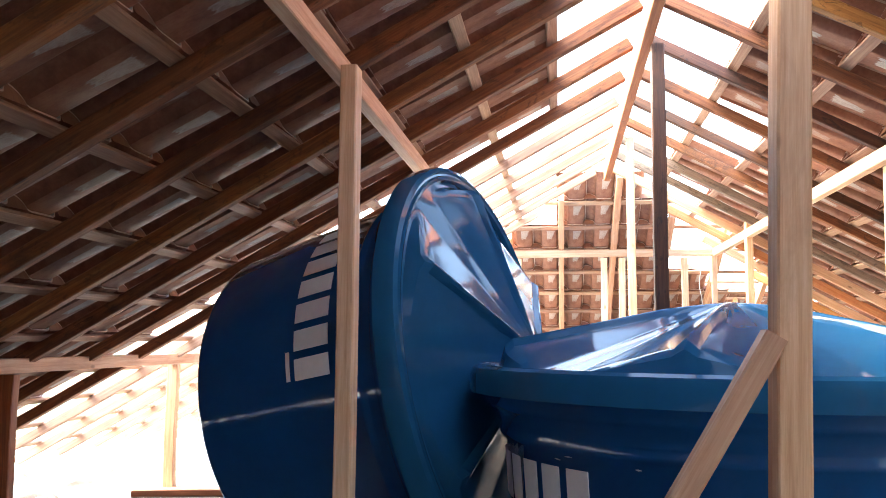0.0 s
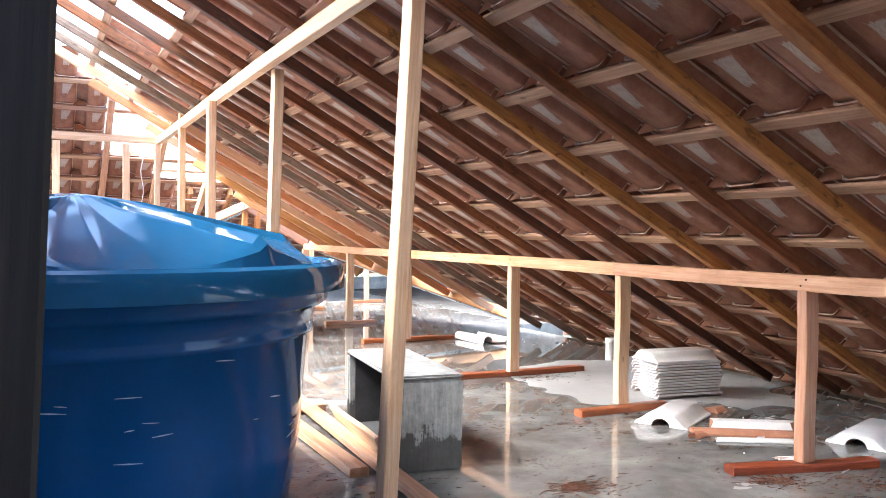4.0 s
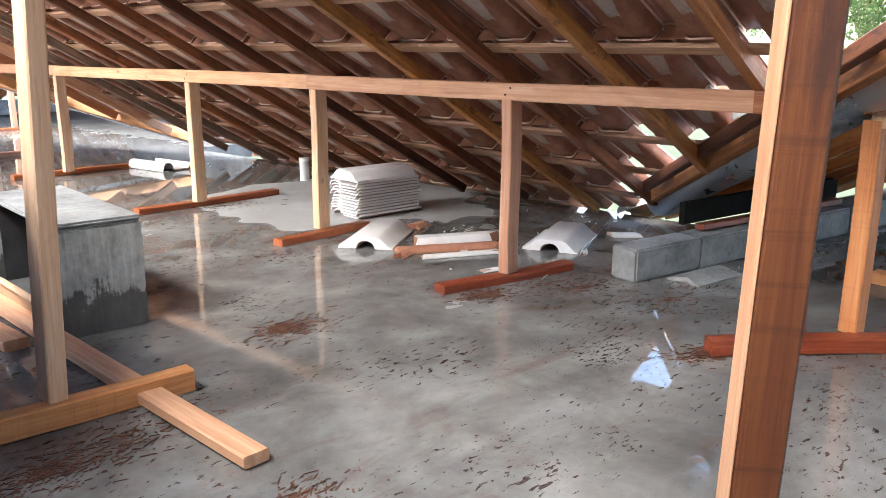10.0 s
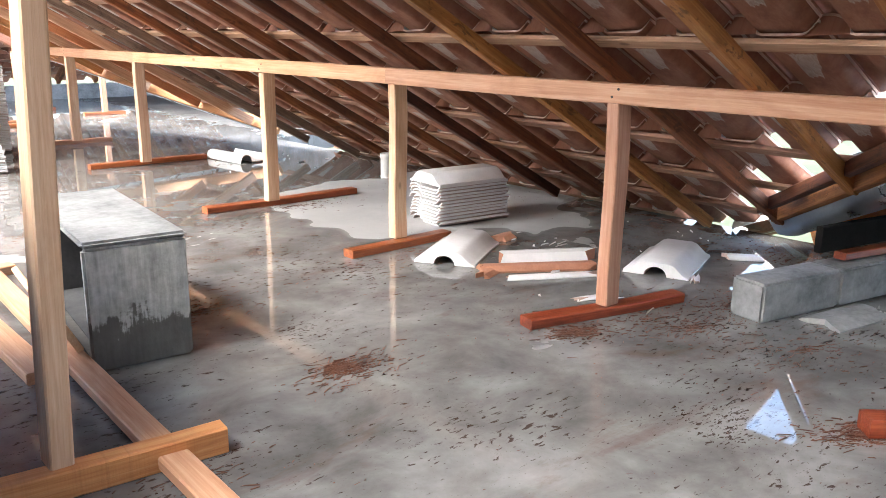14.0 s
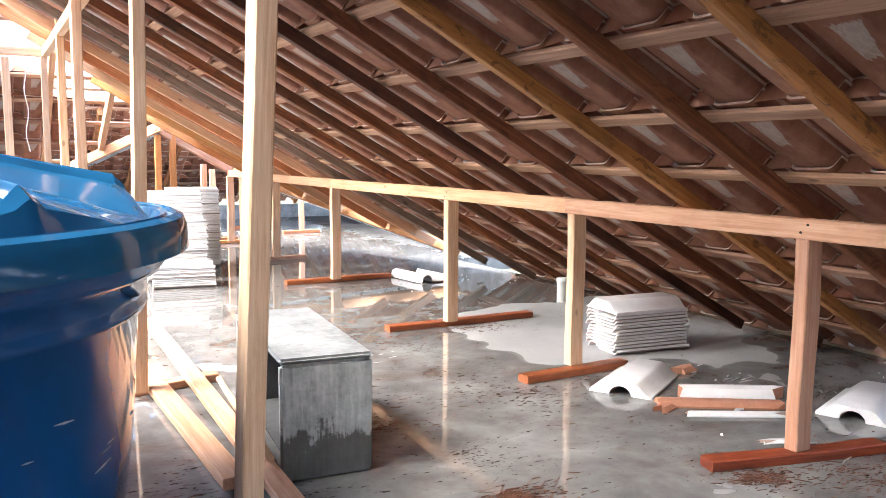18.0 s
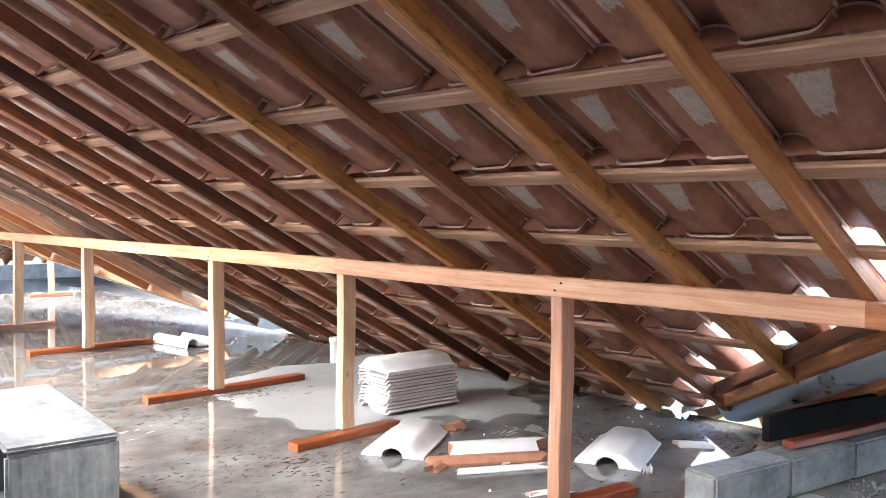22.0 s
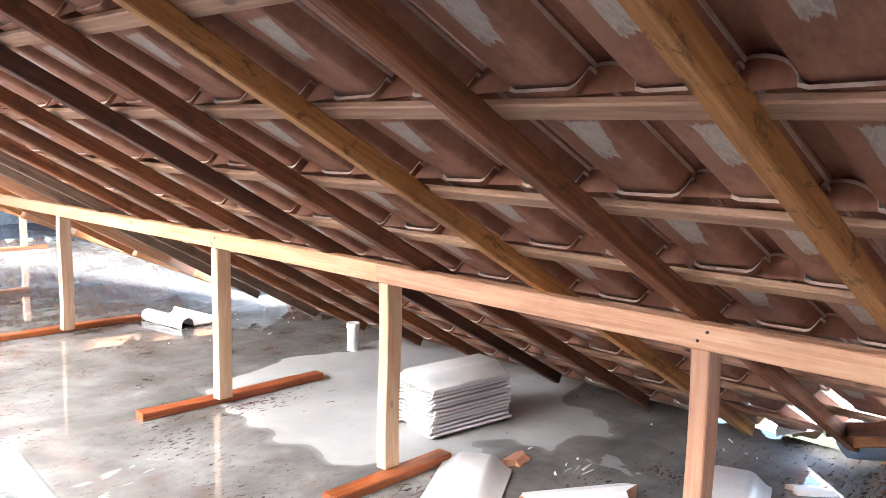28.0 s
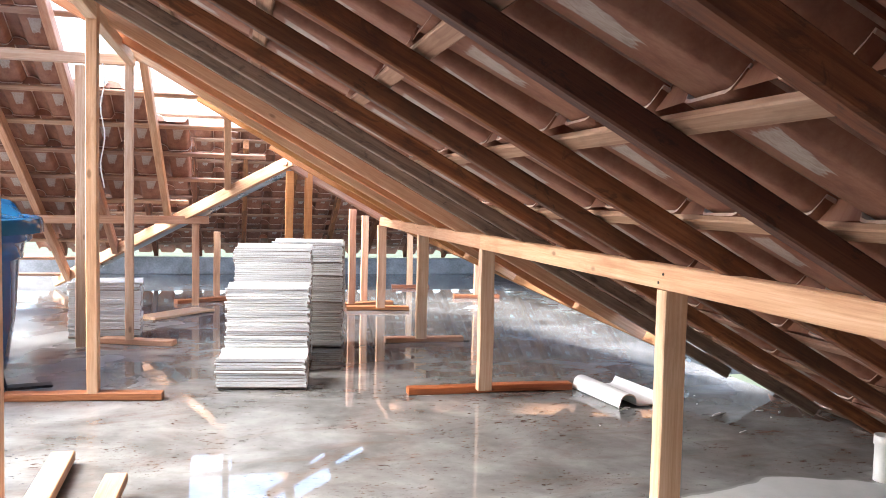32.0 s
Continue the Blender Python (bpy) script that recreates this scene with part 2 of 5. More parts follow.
CEMENT = plain("cement_render", (0.30, 0.30, 0.29), (0.46, 0.46, 0.45), 6, 0.75, 0, 0.4)
BLOCK = plain("concrete_block", (0.13, 0.135, 0.135), (0.33, 0.335, 0.335), 5, 0.85, 0, 0.6)
STEEL = plain("galvanised_sheet", (0.40, 0.45, 0.49), (0.56, 0.61, 0.65), 4, 0.2, 1.0, 0.15, 0.5)
TAR = plain("black_bitumen_strip", (0.012, 0.012, 0.013), (0.03, 0.03, 0.03), 12, 0.55)
MATT_BLACK = plain("matt_black_sheet", (0.006, 0.006, 0.006), (0.014, 0.013, 0.012), 14, 0.95)
MATT_BLACK.node_tree.nodes["Principled BSDF"].inputs["Specular IOR Level"].default_value = 0.08
PVC = plain("white_pvc", (0.6, 0.6, 0.57), (0.75, 0.75, 0.72), 12, 0.4)
WALLPAINT = plain("limewashed_wall", (0.5, 0.48, 0.45), (0.68, 0.66, 0.62), 1.5, 0.85)
CHIP = plain("wet_wood_chips", (0.05, 0.016, 0.009), (0.15, 0.06, 0.03), 20, 0.6)
CABLE = plain("white_cable", (0.7, 0.68, 0.62), (0.8, 0.78, 0.72), 20, 0.5)


def floor_mat():
    m, n, l, b = material("wet_concrete_slab")
    v = coords(n, l, shift=False)
    sx = n.new("ShaderNodeSeparateXYZ")
    l.new(v, sx.inputs[0])
    big = noise_tex(n, l, v, 0.9, 5, 0.6, 0.5)
    mid = noise_tex(n, l, v, 3.5, 6, 0.65, 0.3)
    fine = noise_tex(n, l, v, 45, 4, 0.65)
    soft = noise_tex(n, l, v, 1.6, 2, 0.5, 0.4)
    col = ramp(n, l, mid, [(0.3, (0.106, 0.104, 0.099)), (0.5, (0.172, 0.171, 0.165)), (0.72, (0.25, 0.252, 0.247))])
    # trowel cloud: broad paler and darker drifts in the cement
    cloud = noise_tex(n, l, coords(n, l, (1.0, 1.7, 1), False), 1.1, 4, 0.6, 1.2)
    col = blend(n, l, 1.0, col, ramp(n, l, cloud, [(0.34, grey(0.72)), (0.66, grey(1.22))]), "MULTIPLY")
    # rusty sawdust tea spread over the wet slab in streaks
    st = noise_tex(n, l, coords(n, l, (1.0, 2.6, 1), False), 1.6, 6, 0.7, 0.8)
    col = blend(n, l, ramp(n, l, st, [(0.55, grey(0)), (0.67, grey(0.36))]), col, (0.11, 0.050, 0.028))
    grit = noise_tex(n, l, v, 150, 2, 0.5)
    col = blend(n, l, ramp(n, l, grit, [(0.68, grey(0)), (0.74, grey(0.5))]), col, (0.08, 0.05, 0.035))
    # dark slivers and dirt dragged over the slab by the water
    for sc, fac, lo in (((16, 40, 1), 0.45, 0.632), ((30, 62, 1), 0.75, 0.70)):
        fleck = noise_tex(n, l, coords(n, l, sc, False), 1.5, 4, 0.62, 0.5)
        clump = noise_tex(n, l, v, 1.7 if sc[0] < 20 else 2.6, 3, 0.6)
        fl = calc(n, l, "ADD", fleck, calc(n, l, "MULTIPLY", calc(n, l, "SUBTRACT", clump, 0.5), fac))
        col = blend(n, l, ramp(n, l, fl, [(lo, grey(0)), (lo + 0.045, grey(0.85))]), col, (0.036, 0.019, 0.012))
    # slab colour lowered beyond x 5 to hold back the strong daylight there
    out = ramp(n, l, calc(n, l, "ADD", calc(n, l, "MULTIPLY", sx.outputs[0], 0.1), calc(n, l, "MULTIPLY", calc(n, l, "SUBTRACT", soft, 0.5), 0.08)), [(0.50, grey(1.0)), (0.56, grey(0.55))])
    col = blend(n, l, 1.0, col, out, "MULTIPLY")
    # dry pale cement where the slab is high, with a soft tide mark
    spot = n.new("ShaderNodeVectorMath")
    spot.operation = "DISTANCE"
    l.new(v, spot.inputs[0])
    spot.inputs[1].default_value = (4.5, 3.9, 0)
    ragged = calc(n, l, "ADD", spot.outputs["Value"], calc(n, l, "ADD", calc(n, l, "MULTIPLY", calc(n, l, "SUBTRACT", soft, 0.5), 1.5), calc(n, l, "MULTIPLY", calc(n, l, "SUBTRACT", mid, 0.5), 0.16)))
    pale_mask = calc(n, l, "MAXIMUM", ramp(n, l, big, [(0.27, grey(1)), (0.33, grey(0))]), ramp(n, l, ragged, [(0.86, grey(1)), (0.95, grey(0))]))
    # floor made paler under the untiled slope, to bounce daylight up to the hip
    spot = n.new("ShaderNodeVectorMath")
    spot.operation = "DISTANCE"
    l.new(v, spot.inputs[0])
    spot.inputs[1].default_value = (-0.9, 7.6, 0)
    edge = calc(n, l, "ADD", calc(n, l, "MULTIPLY", spot.outputs["Value"], 0.1), calc(n, l, "MULTIPLY", calc(n, l, "SUBTRACT", soft, 0.5), 0.3))
    pale_mask = calc(n, l, "MAXIMUM", pale_mask, ramp(n, l, edge, [(0.19, grey(0.85)), (0.32, grey(0))]))
    wet = calc(n, l, "MULTIPLY", ramp(n, l, big, [(0.32, grey(0)), (0.41, grey(1))]), calc(n, l, "SUBTRACT", 1.0, pale_mask))
    far = ramp(n, l, calc(n, l, "ADD", calc(n, l, "MULTIPLY", sx.outputs[0], 0.1), calc(n, l, "MULTIPLY", mid, 0.12)), [(0.592, grey(1)), (0.618, grey(0))])
    wet = calc(n, l, "MULTIPLY", wet, far)
    col = blend(n, l, pale_mask, col, ramp(n, l, mid, [(0.35, (0.33, 0.335, 0.33)), (0.65, (0.43, 0.437, 0.43))]))
    l.new(col, b.inputs["Base Color"])
    film = calc(n, l, "MULTIPLY", calc(n, l, "SUBTRACT", 1.0, wet), calc(n, l, "ADD", calc(n, l, "MULTIPLY", mid, 0.5), calc(n, l, "MULTIPLY", pale_mask, 0.35)))
    film = calc(n, l, "ADD", film, calc(n, l, "MULTIPLY", calc(n, l, "SUBTRACT", 1.0, far), 0.3))
    l.new(calc(n, l, "ADD", film, calc(n, l, "ADD", calc(n, l, "MULTIPLY", fine, 0.03), 0.01)), b.inputs["Roughness"])
    b.inputs["IOR"].default_value = 1.45
    damp = calc(n, l, "SUBTRACT", 1.0, calc(n, l, "MULTIPLY", wet, 0.96))
    h = calc(n, l, "MULTIPLY", calc(n, l, "ADD", calc(n, l, "MULTIPLY", fine, 0.6), mid), damp)
    bump(n, l, b, h, 0.35, 0.004)
    return m


SLAB = floor_mat()


# ---- mesh helpers ----
def raw(name, verts, faces, mats, index=None, smooth=False):
    me = bpy.data.meshes.new(name)
    me.from_pydata(verts, [], faces)
    for q in mats if isinstance(mats, (list, tuple)) else [mats]:
        me.materials.append(q)
    if index:
        me.polygons.foreach_set("material_index", index)
    if smooth:
        me.polygons.foreach_set("use_smooth", [True] * len(me.polygons))
    me.update()
    return me


def child(name, me, parent, m=None, label=""):
    ob = new(name, me)
    ob.parent = parent
    if m is not None:
        ob.matrix_basis = m
    if label:
        tagged(ob, label)
    return ob


def beam_mesh(length, w, h, mat, warp=0.004, seed=0, seg=5, cham=0.004):
    """A sawn timber along +x from the origin, w wide (y) and h high (z), centred on its axis."""
    rng = random.Random(seed)
    c = min(cham, w * 0.2, h * 0.2)
    ring = [(-w / 2, -h / 2 + c), (-w / 2 + c, -h / 2), (w / 2 - c, -h / 2), (w / 2, -h / 2 + c),
            (w / 2, h / 2 - c), (w / 2 - c, h / 2), (-w / 2 + c, h / 2), (-w / 2, h / 2 - c)]
    ph, qh = rng.uniform(0, 6), rng.uniform(0, 6)
    verts, faces = [], []
    for k in range(seg + 1):
        s = k / seg
        dy, dz = warp * math.sin(ph + s * 3) * 4 * s * (1 - s), warp * math.sin(qh + s * 3) * 4 * s * (1 - s)
        e = rng.uniform(-0.001, 0.001)
        verts += [(s * length, y * (1 + e / w) + dy, z * (1 + e / h) + dz) for y, z in ring]
    for k in range(seg):
        a = k * 8
        faces += [(a + q, a + (q + 1) % 8, a + 8 + (q + 1) % 8, a + 8 + q) for q in range(8)]
    faces += [tuple(range(7, -1, -1)), tuple(range(seg * 8, seg * 8 + 8))]
    return raw("timber", verts, faces, mat)


def along(p0, p1, up=(0, 0, 1)):
    """The pose whose x axis runs from p0 to p1 and whose z axis is nearest to up."""
    p0, p1 = Vector(p0), Vector(p1)
    x = (p1 - p0).normalized()
    z = Vector(up)
    z = (z - x * z.dot(x)).normalized()
    y = z.cross(x)
    return Matrix(((x.x, y.x, z.x, p0.x), (x.y, y.y, z.y, p0.y), (x.z, y.z, z.z, p0.z), (0, 0, 0, 1)))


SEED = [0]


def timber(name, p0, p1, w, h, mat, up=(0, 0, 1), parent=None, label="", category="", group="", warp=0.004):
    SEED[0] += 1
    ob = new(name, beam_mesh((Vector(p1) - Vector(p0)).length, w, h, mat, warp, SEED[0]))
    ob.matrix_basis = along(p0, p1, up)
    if parent:
        ob.parent = parent
        if label:
            tagged(ob, label)
    else:
        tagged(ob, label, category, group)
    return ob


def box_mesh(sx, sy, sz, mat, bevel=0.006):
    bm = bmesh.new()
    bmesh.ops.create_cube(bm, size=1)
    bmesh.ops.scale(bm, vec=(sx, sy, sz), verts=bm.verts)
    bmesh.ops.translate(bm, vec=(0, 0, sz / 2), verts=bm.verts)
    if bevel:
        bmesh.ops.bevel(bm, geom=bm.edges[:], offset=bevel, segments=2, affect="EDGES")
    me = bpy.data.meshes.new("box")
    bm.to_mesh(me)
    bm.free()
    me.materials.append(mat)
    return me


def structure(name, me=None, label=""):
    return tagged(new(name, me), label, "", "", "structure")


# ---- roof planes ----
SLOPE = 0.558
RIDGE_X, PURLIN_X, PURLIN_Z = 0.83, 3.70, 0.80
RIDGE_END = 6.68
BAY, GAUGE = 0.503, 0.3836
CU, CN = Vector((0.982, -0.189, 0)), Vector((0.189, 0.982, 0))
CSLOPE, C0 = 0.49, Vector((3.87, 0.69, 0))


def east_z(x):
    return PURLIN_Z + SLOPE * (PURLIN_X - x)


def valley_y(x):
    return 0.69 + 1.07 * (x - 3.70)


# slab, ground
outline = [(-4.6, -4.6), (7.42, -4.6), (7.42, 1.47), (5.27, 1.88), (5.27, 7.0), (7.42, 7.0), (7.42, 13.0), (-4.6, 13.0)]
k = len(outline)
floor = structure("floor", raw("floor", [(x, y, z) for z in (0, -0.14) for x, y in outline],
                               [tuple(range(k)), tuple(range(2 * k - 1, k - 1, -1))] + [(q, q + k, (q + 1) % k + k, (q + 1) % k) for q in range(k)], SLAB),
                  "wet grey concrete slab with puddles and sawdust stains")


# ---- clay roof tile: pan and barrel, glazed white above ----
TW, TL, TT = 0.268, 0.44, 0.009


def tile_profile(laid=True):
    """Across the tile. Laid on the roof, the barrel's far edge sits on the next tile's flange."""
    pts = [(0.0, 0.036), (0.005, 0.039), (0.013, 0.022), (0.024, 0.005), (0.036, 0.0), (0.09, 0.0), (0.150, 0.0), (0.166, 0.005)]
    for k in range(1, 8):
        a = math.pi * k / 8
        up = 0.010 + 0.040 * k / 8 + 0.024 * math.sin(a) if laid else 0.010 + 0.046 * math.sin(a) ** 0.75
        pts.append((0.213 - 0.045 * math.cos(a), up))
    return pts + ([(0.2555, 0.0495), (0.263, 0.045), (0.2745, 0.026)] if laid else [(0.259, 0.010), (0.264, 0.002), (0.266, 0.0)])


BARREL = 7


def tile_mesh(mats=None, low=1.0):
    """Flange, flat pan and barrel; the head is closed under the barrel and has a thick pale rim."""
    pr = [(y, z * low) for y, z in tile_profile(not mats)]
    n = len(pr)
    xs = (0.0, 0.03, TL - 0.02, TL)
    verts = []
    for k, x in enumerate(xs):
        lip = 0.004 if k == 3 else 0.0
        verts += [(x, y, z - lip) for y, z in pr]
        verts += [(x, y, z + (0.0075 if k == 0 else TT)) for y, z in pr]
    faces, index = [], []
    for k in range(3):
        a, b = k * 2 * n, (k + 1) * 2 * n
        for q in range(n - 1):
            faces.append((a + q, a + q + 1, b + q + 1, b + q))
            index.append(2 if q == 0 else 0)
            faces.append((a + n + q, b + n + q, b + n + q + 1, a + n + q + 1))
            index.append(1)
        faces += [(a, b, b + n, a + n), (a + n - 1, a + 2 * n - 1, b + 2 * n - 1, b + n - 1)]
        index += [2, 1]
    for q in range(n - 1):
        faces += [(q, n + q, n + q + 1, q + 1), (6 * n + q, 6 * n + q + 1, 7 * n + q + 1, 7 * n + q)]
        index += [2, 1]
    if not mats:
        faces += [tuple(range(BARREL, n)), (BARREL, n - 1, len(verts))]
        verts.append((0.0, pr[-1][0], 0.002))
        index += [0, 0]
    me = raw("tile", verts, faces, mats or [CLAY, GLAZE, CLAYEDGE], index, True)
    me.set_sharp_from_angle(angle=radians(38))
    tile_uv(me, np.array(verts)[:, :2])
    return me


def tile_uv(me, xy):
    lay = me.uv_layers.new(name="tile")
    vi = np.empty(len(me.loops), dtype=np.int32)
    me.loops.foreach_get("vertex_index", vi)
    lay.data.foreach_set("uv", xy[vi].astype(np.float32).ravel())


TILE = tile_mesh()


def joined_tiles(name, poses):
    """Many tiles in one mesh, for the stretches farther off."""
    nv, nf = len(TILE.vertices), len(TILE.polygons)
    co = np.empty(nv * 3)
    TILE.vertices.foreach_get("co", co)
    co = np.c_[co.reshape(-1, 3), np.ones(nv)]
    polys = [tuple(p.vertices) for p in TILE.polygons]
    idx = [p.material_index for p in TILE.polygons]
    verts = np.concatenate([(co @ np.array(m).T)[:, :3] for m in poses])
    faces = [tuple(v + k * nv for v in p) for k in range(len(poses)) for p in polys]
    me = raw(name, verts.tolist(), faces, [CLAY, GLAZE, CLAYEDGE], idx * len(poses), True)
    me.set_sharp_from_angle(angle=radians(38))
    tile_uv(me, np.tile(co[:, :2], (len(poses), 1)))
    return me


def lay_tiles(parent, origin, down, across, courses, columns, keep, near, rng):
    """Courses of tiles from origin, down the slope and across it. keep(point) says where the roof is covered, near(point) which are parts."""
    down, across = Vector(down).normalized(), Vector(across).normalized()
    normal = down.cross(across)
    if normal.z < 0:
        normal = -normal
    flip = down.cross(across).z < 0
    rest, count = [], 0
    for c in range(courses):
        for k in range(columns):
            p = Vector(origin) + down * (c * GAUGE) + across * (k * BAY / 2)
            mid = p + down * 0.2 + across * 0.12
            if not keep(mid):
                continue
            d = (down + normal * 0.036 + across * rng.uniform(-0.012, 0.012)).normalized()
            a = (across + normal * rng.uniform(-0.012, 0.012)).normalized()
            nn = d.cross(a).normalized()
            if nn.z < 0:
                nn = -nn
            if flip:
                a = -a
                p = p + across * (BAY / 2)
            a = nn.cross(d).normalized()
            p = p + normal * rng.uniform(0, 0.0015) + down * rng.uniform(-0.008, 0.008)
            m = Matrix(((d.x, a.x, nn.x, p.x), (d.y, a.y, nn.y, p.y), (d.z, a.z, nn.z, p.z), (0, 0, 0, 1)))
            if near(mid) and count < 300:
                child("tile", TILE, parent, m)
                count += 1
            else:
                rest.append(m)
    if rest:
        tagged(child("tile_field", joined_tiles("tile_field", rest), parent), "rows of clay tiles farther along the slope", kind="stuff")


# ---- east slope ----
roof_east = structure("roof_east", None, "sloping clay tile roof on brown rafters and battens")
nrm = Vector((SLOPE, 0, 1)).normalized()
down_e = Vector((1, 0, -SLOPE)).normalized()
EAVE_X = 5.10
SKEW = -0.057  # the rafters run a little off square
y = 1.04 - 4 * BAY


def east_hi(y):
    """Where the rafters start: at the ridge, then along the hip."""
    return RIDGE_X + 0.03 + max(0.0, y - RIDGE_END)


def east_lo(y):
    """Where they end: at the first valley, at the eave, then along the far valley."""
    if y < valley_y(EAVE_X):
        return 3.70 + (y - 0.81) / 1.07
    return min(EAVE_X, 4.84 - (y - 6.4) * 0.42)


RAFTER_WOOD = (BROWN, BROWN, DARK, BROWN, AMBER, GOLD, BROWN, GOLD, BROWN, DARK, BROWN, DARK, BROWN, GREYB, GREYB, PINE, ORANGE, PINE, ORANGE, ORANGE)
for k in range(20):
    lo, hi = east_lo(y), east_hi(y)
    if lo > hi + 0.2:
        a = Vector((hi, y + SKEW * (hi - 3.2), east_z(hi))) + nrm * 0.027
        b = Vector((lo, y + SKEW * (lo - 3.2), east_z(lo))) + nrm * 0.027
        timber("rafter", a, b, 0.041, 0.054 if y < 6.5 else 0.07, RAFTER_WOOD[k], nrm, roof_east, warp=0.006)
    y += BAY
BATTEN_X0 = 2.90
for k in range(-6, 8):
    x = BATTEN_X0 + 0.335 * k
    if x > EAVE_X or x < RIDGE_X + 0.1:
        continue
    y0 = max(-2.2, valley_y(x) + 0.05)
    y1 = min(RIDGE_END + (x - RIDGE_X) - 0.15, 6.4 + (4.84 - x) / 0.42, 9.0)
    p = Vector((x, y0, east_z(x))) + nrm * 0.063
    timber("batten", p, Vector((x, y1, east_z(x))) + nrm * 0.063, 0.05, 0.018, BATTEN, nrm, roof_east)
rng = random.Random(3)
top = BATTEN_X0 - 0.335 * 6
org = Vector((top - 0.03, -1.955 + SKEW * (top - 3.23), east_z(top - 0.03))) + nrm * 0.074


def east_tiled(p):
    if p.y < valley_y(p.x) + (0.34 if p.x < 3.72 else 0.40 if p.x < 4.0 else 0.19 if p.x < 4.6 else 0.10) or p.x > (5.5 if p.y < 5.9 else east_lo(p.y) - 0.11):
        return False
    return p.x > max(east_hi(p.y) + (0.45 if p.y > 6.6 else 0), RIDGE_X + (0.28 if p.y < 3.2 else 0.58)) + 0.1 * math.sin(p.y * 3) and (p.x < 5.2 or p.y > 2.15)


lay_tiles(roof_east, org, down_e + Vector((0, SKEW * 0.873, 0)), (0, 1, 0), 15, 45, east_tiled, lambda p: p.x > 1.75 and p.y < 6.3, rng)
# boards and bright flashing along the far valley
timber("valley_edge_board", (4.93, 6.3, 0.17), (3.76, 9.08, 0.795), 0.04, 0.09, AMBER, nrm, roof_east)
timber("valley_flashing", (5.0, 6.36, 0.10), (3.84, 9.12, 0.725), 0.05, 0.016, STEEL, nrm, roof_east, "bright galvanised edge strip")

# ---- west slope, tiled only in part ----
roof_west = structure("roof_west", None, "partly tiled roof slope with bare rafters against the sky")
nrw = Vector((-SLOPE, 0, 1)).normalized()
down_w = Vector((-1, 0, -SLOPE)).normalized()
WEST_TILED = 4.2


def west_z(x):
    return east_z(2 * RIDGE_X - x)


y = -3.3
while y < RIDGE_END + 2.4:
    hi = RIDGE_X - 0.03
    if y > RIDGE_END:
        hi = RIDGE_X - (y - RIDGE_END)
    lo = 2 * RIDGE_X - EAVE_X
    a = Vector((hi, y, west_z(hi))) + nrw * 0.031
    b = Vector((lo, y, west_z(lo))) + nrw * 0.031
    bare = y > WEST_TILED + 0.1
    timber("rafter", a, b, 0.045 if bare else 0.05, 0.06 if bare else 0.062, BATTEN if bare else BROWN, nrw, roof_west, warp=0.006)
    y += BAY
for k in range(-6, 8):
    x = 2 * RIDGE_X - (BATTEN_X0 + 0.335 * k)
    if x < 2 * RIDGE_X - EAVE_X or x > RIDGE_X - 0.1:
        continue
    y1 = WEST_TILED + 0.1 if k in (-6, -5) else RIDGE_END + (RIDGE_X - x)
    timber("batten", Vector((x, -3.3, west_z(x))) + nrw * 0.071, Vector((x, y1, west_z(x))) + nrw * 0.071, 0.05, 0.018, BATTEN, nrw, roof_west)
top = 2 * RIDGE_X - (BATTEN_X0 - 0.335 * 6) + 0.03
lay_tiles(roof_west, Vector((top, -3.3, west_z(top))) + nrw * 0.082, down_w, (0, 1, 0), 15, 31,
          lambda p: p.y < WEST_TILED and p.x < RIDGE_X - 0.33 and p.x > 2 * RIDGE_X - EAVE_X - 0.1,
          lambda p: p.x < 0.6 and p.y > 0.9 and p.x > -2.4, rng)

# ---- north hip slope ----
roof_north = structure("roof_north", None, "clay tile hip slope at the end of the attic")
nrn = Vector((0, SLOPE, 1)).normalized()
down_n = Vector((0, 1, -SLOPE)).normalized()


def north_z(y):
    return east_z(RIDGE_X + (y - RIDGE_END))


NORTH_EAVE = RIDGE_END + EAVE_X - RIDGE_X


def valley2_y(x):
    return 11.05 - 1.084 * (x - 0.80)


for k in range(-8, 7):
    x = RIDGE_X + 0.12 + k * BAY
    y0 = RIDGE_END + abs(x - RIDGE_X) if x < RIDGE_X + 1 else RIDGE_END + abs(x - RIDGE_X) * 0.6
    y1 = min(NORTH_EAVE, valley2_y(x) - 0.06)
    if y1 - y0 > 0.3:
        timber("rafter", Vector((x, y0, north_z(y0))) + nrn * 0.05, Vector((x, y1, north_z(y1))) + nrn * 0.05, 0.052, 0.10, PINE, nrn, roof_north)
for k in range(1, 13):
    y = RIDGE_END + 0.2 + 0.335 * k
    x0 = RIDGE_X - (y - RIDGE_END)
    x1 = min(RIDGE_X + (y - RIDGE_END) * 1.4, 0.8 + (11.0 - y) / 1.084)
    if x1 > x0:
        timber("batten", Vector((x0, y, north_z(y))) + nrn * 0.11, Vector((x1, y, north_z(y))) + nrn * 0.11, 0.05, 0.018, BATTEN, nrn, roof_north)
lay_tiles(roof_north, Vector((-3.6, RIDGE_END + 0.17, north_z(RIDGE_END + 0.17))) + nrn * 0.121, down_n, (1, 0, 0), 13, 30,
          lambda p: abs(p.x - RIDGE_X) < (p.y - RIDGE_END) - (0.70 if p.x > RIDGE_X + 0.6 else 0.16) - 0.12 * math.sin(p.x * 9) and p.y < min(NORTH_EAVE, valley2_y(p.x)) - 0.46 - 0.14 * math.sin(p.y * 8),
          lambda p: True, rng)

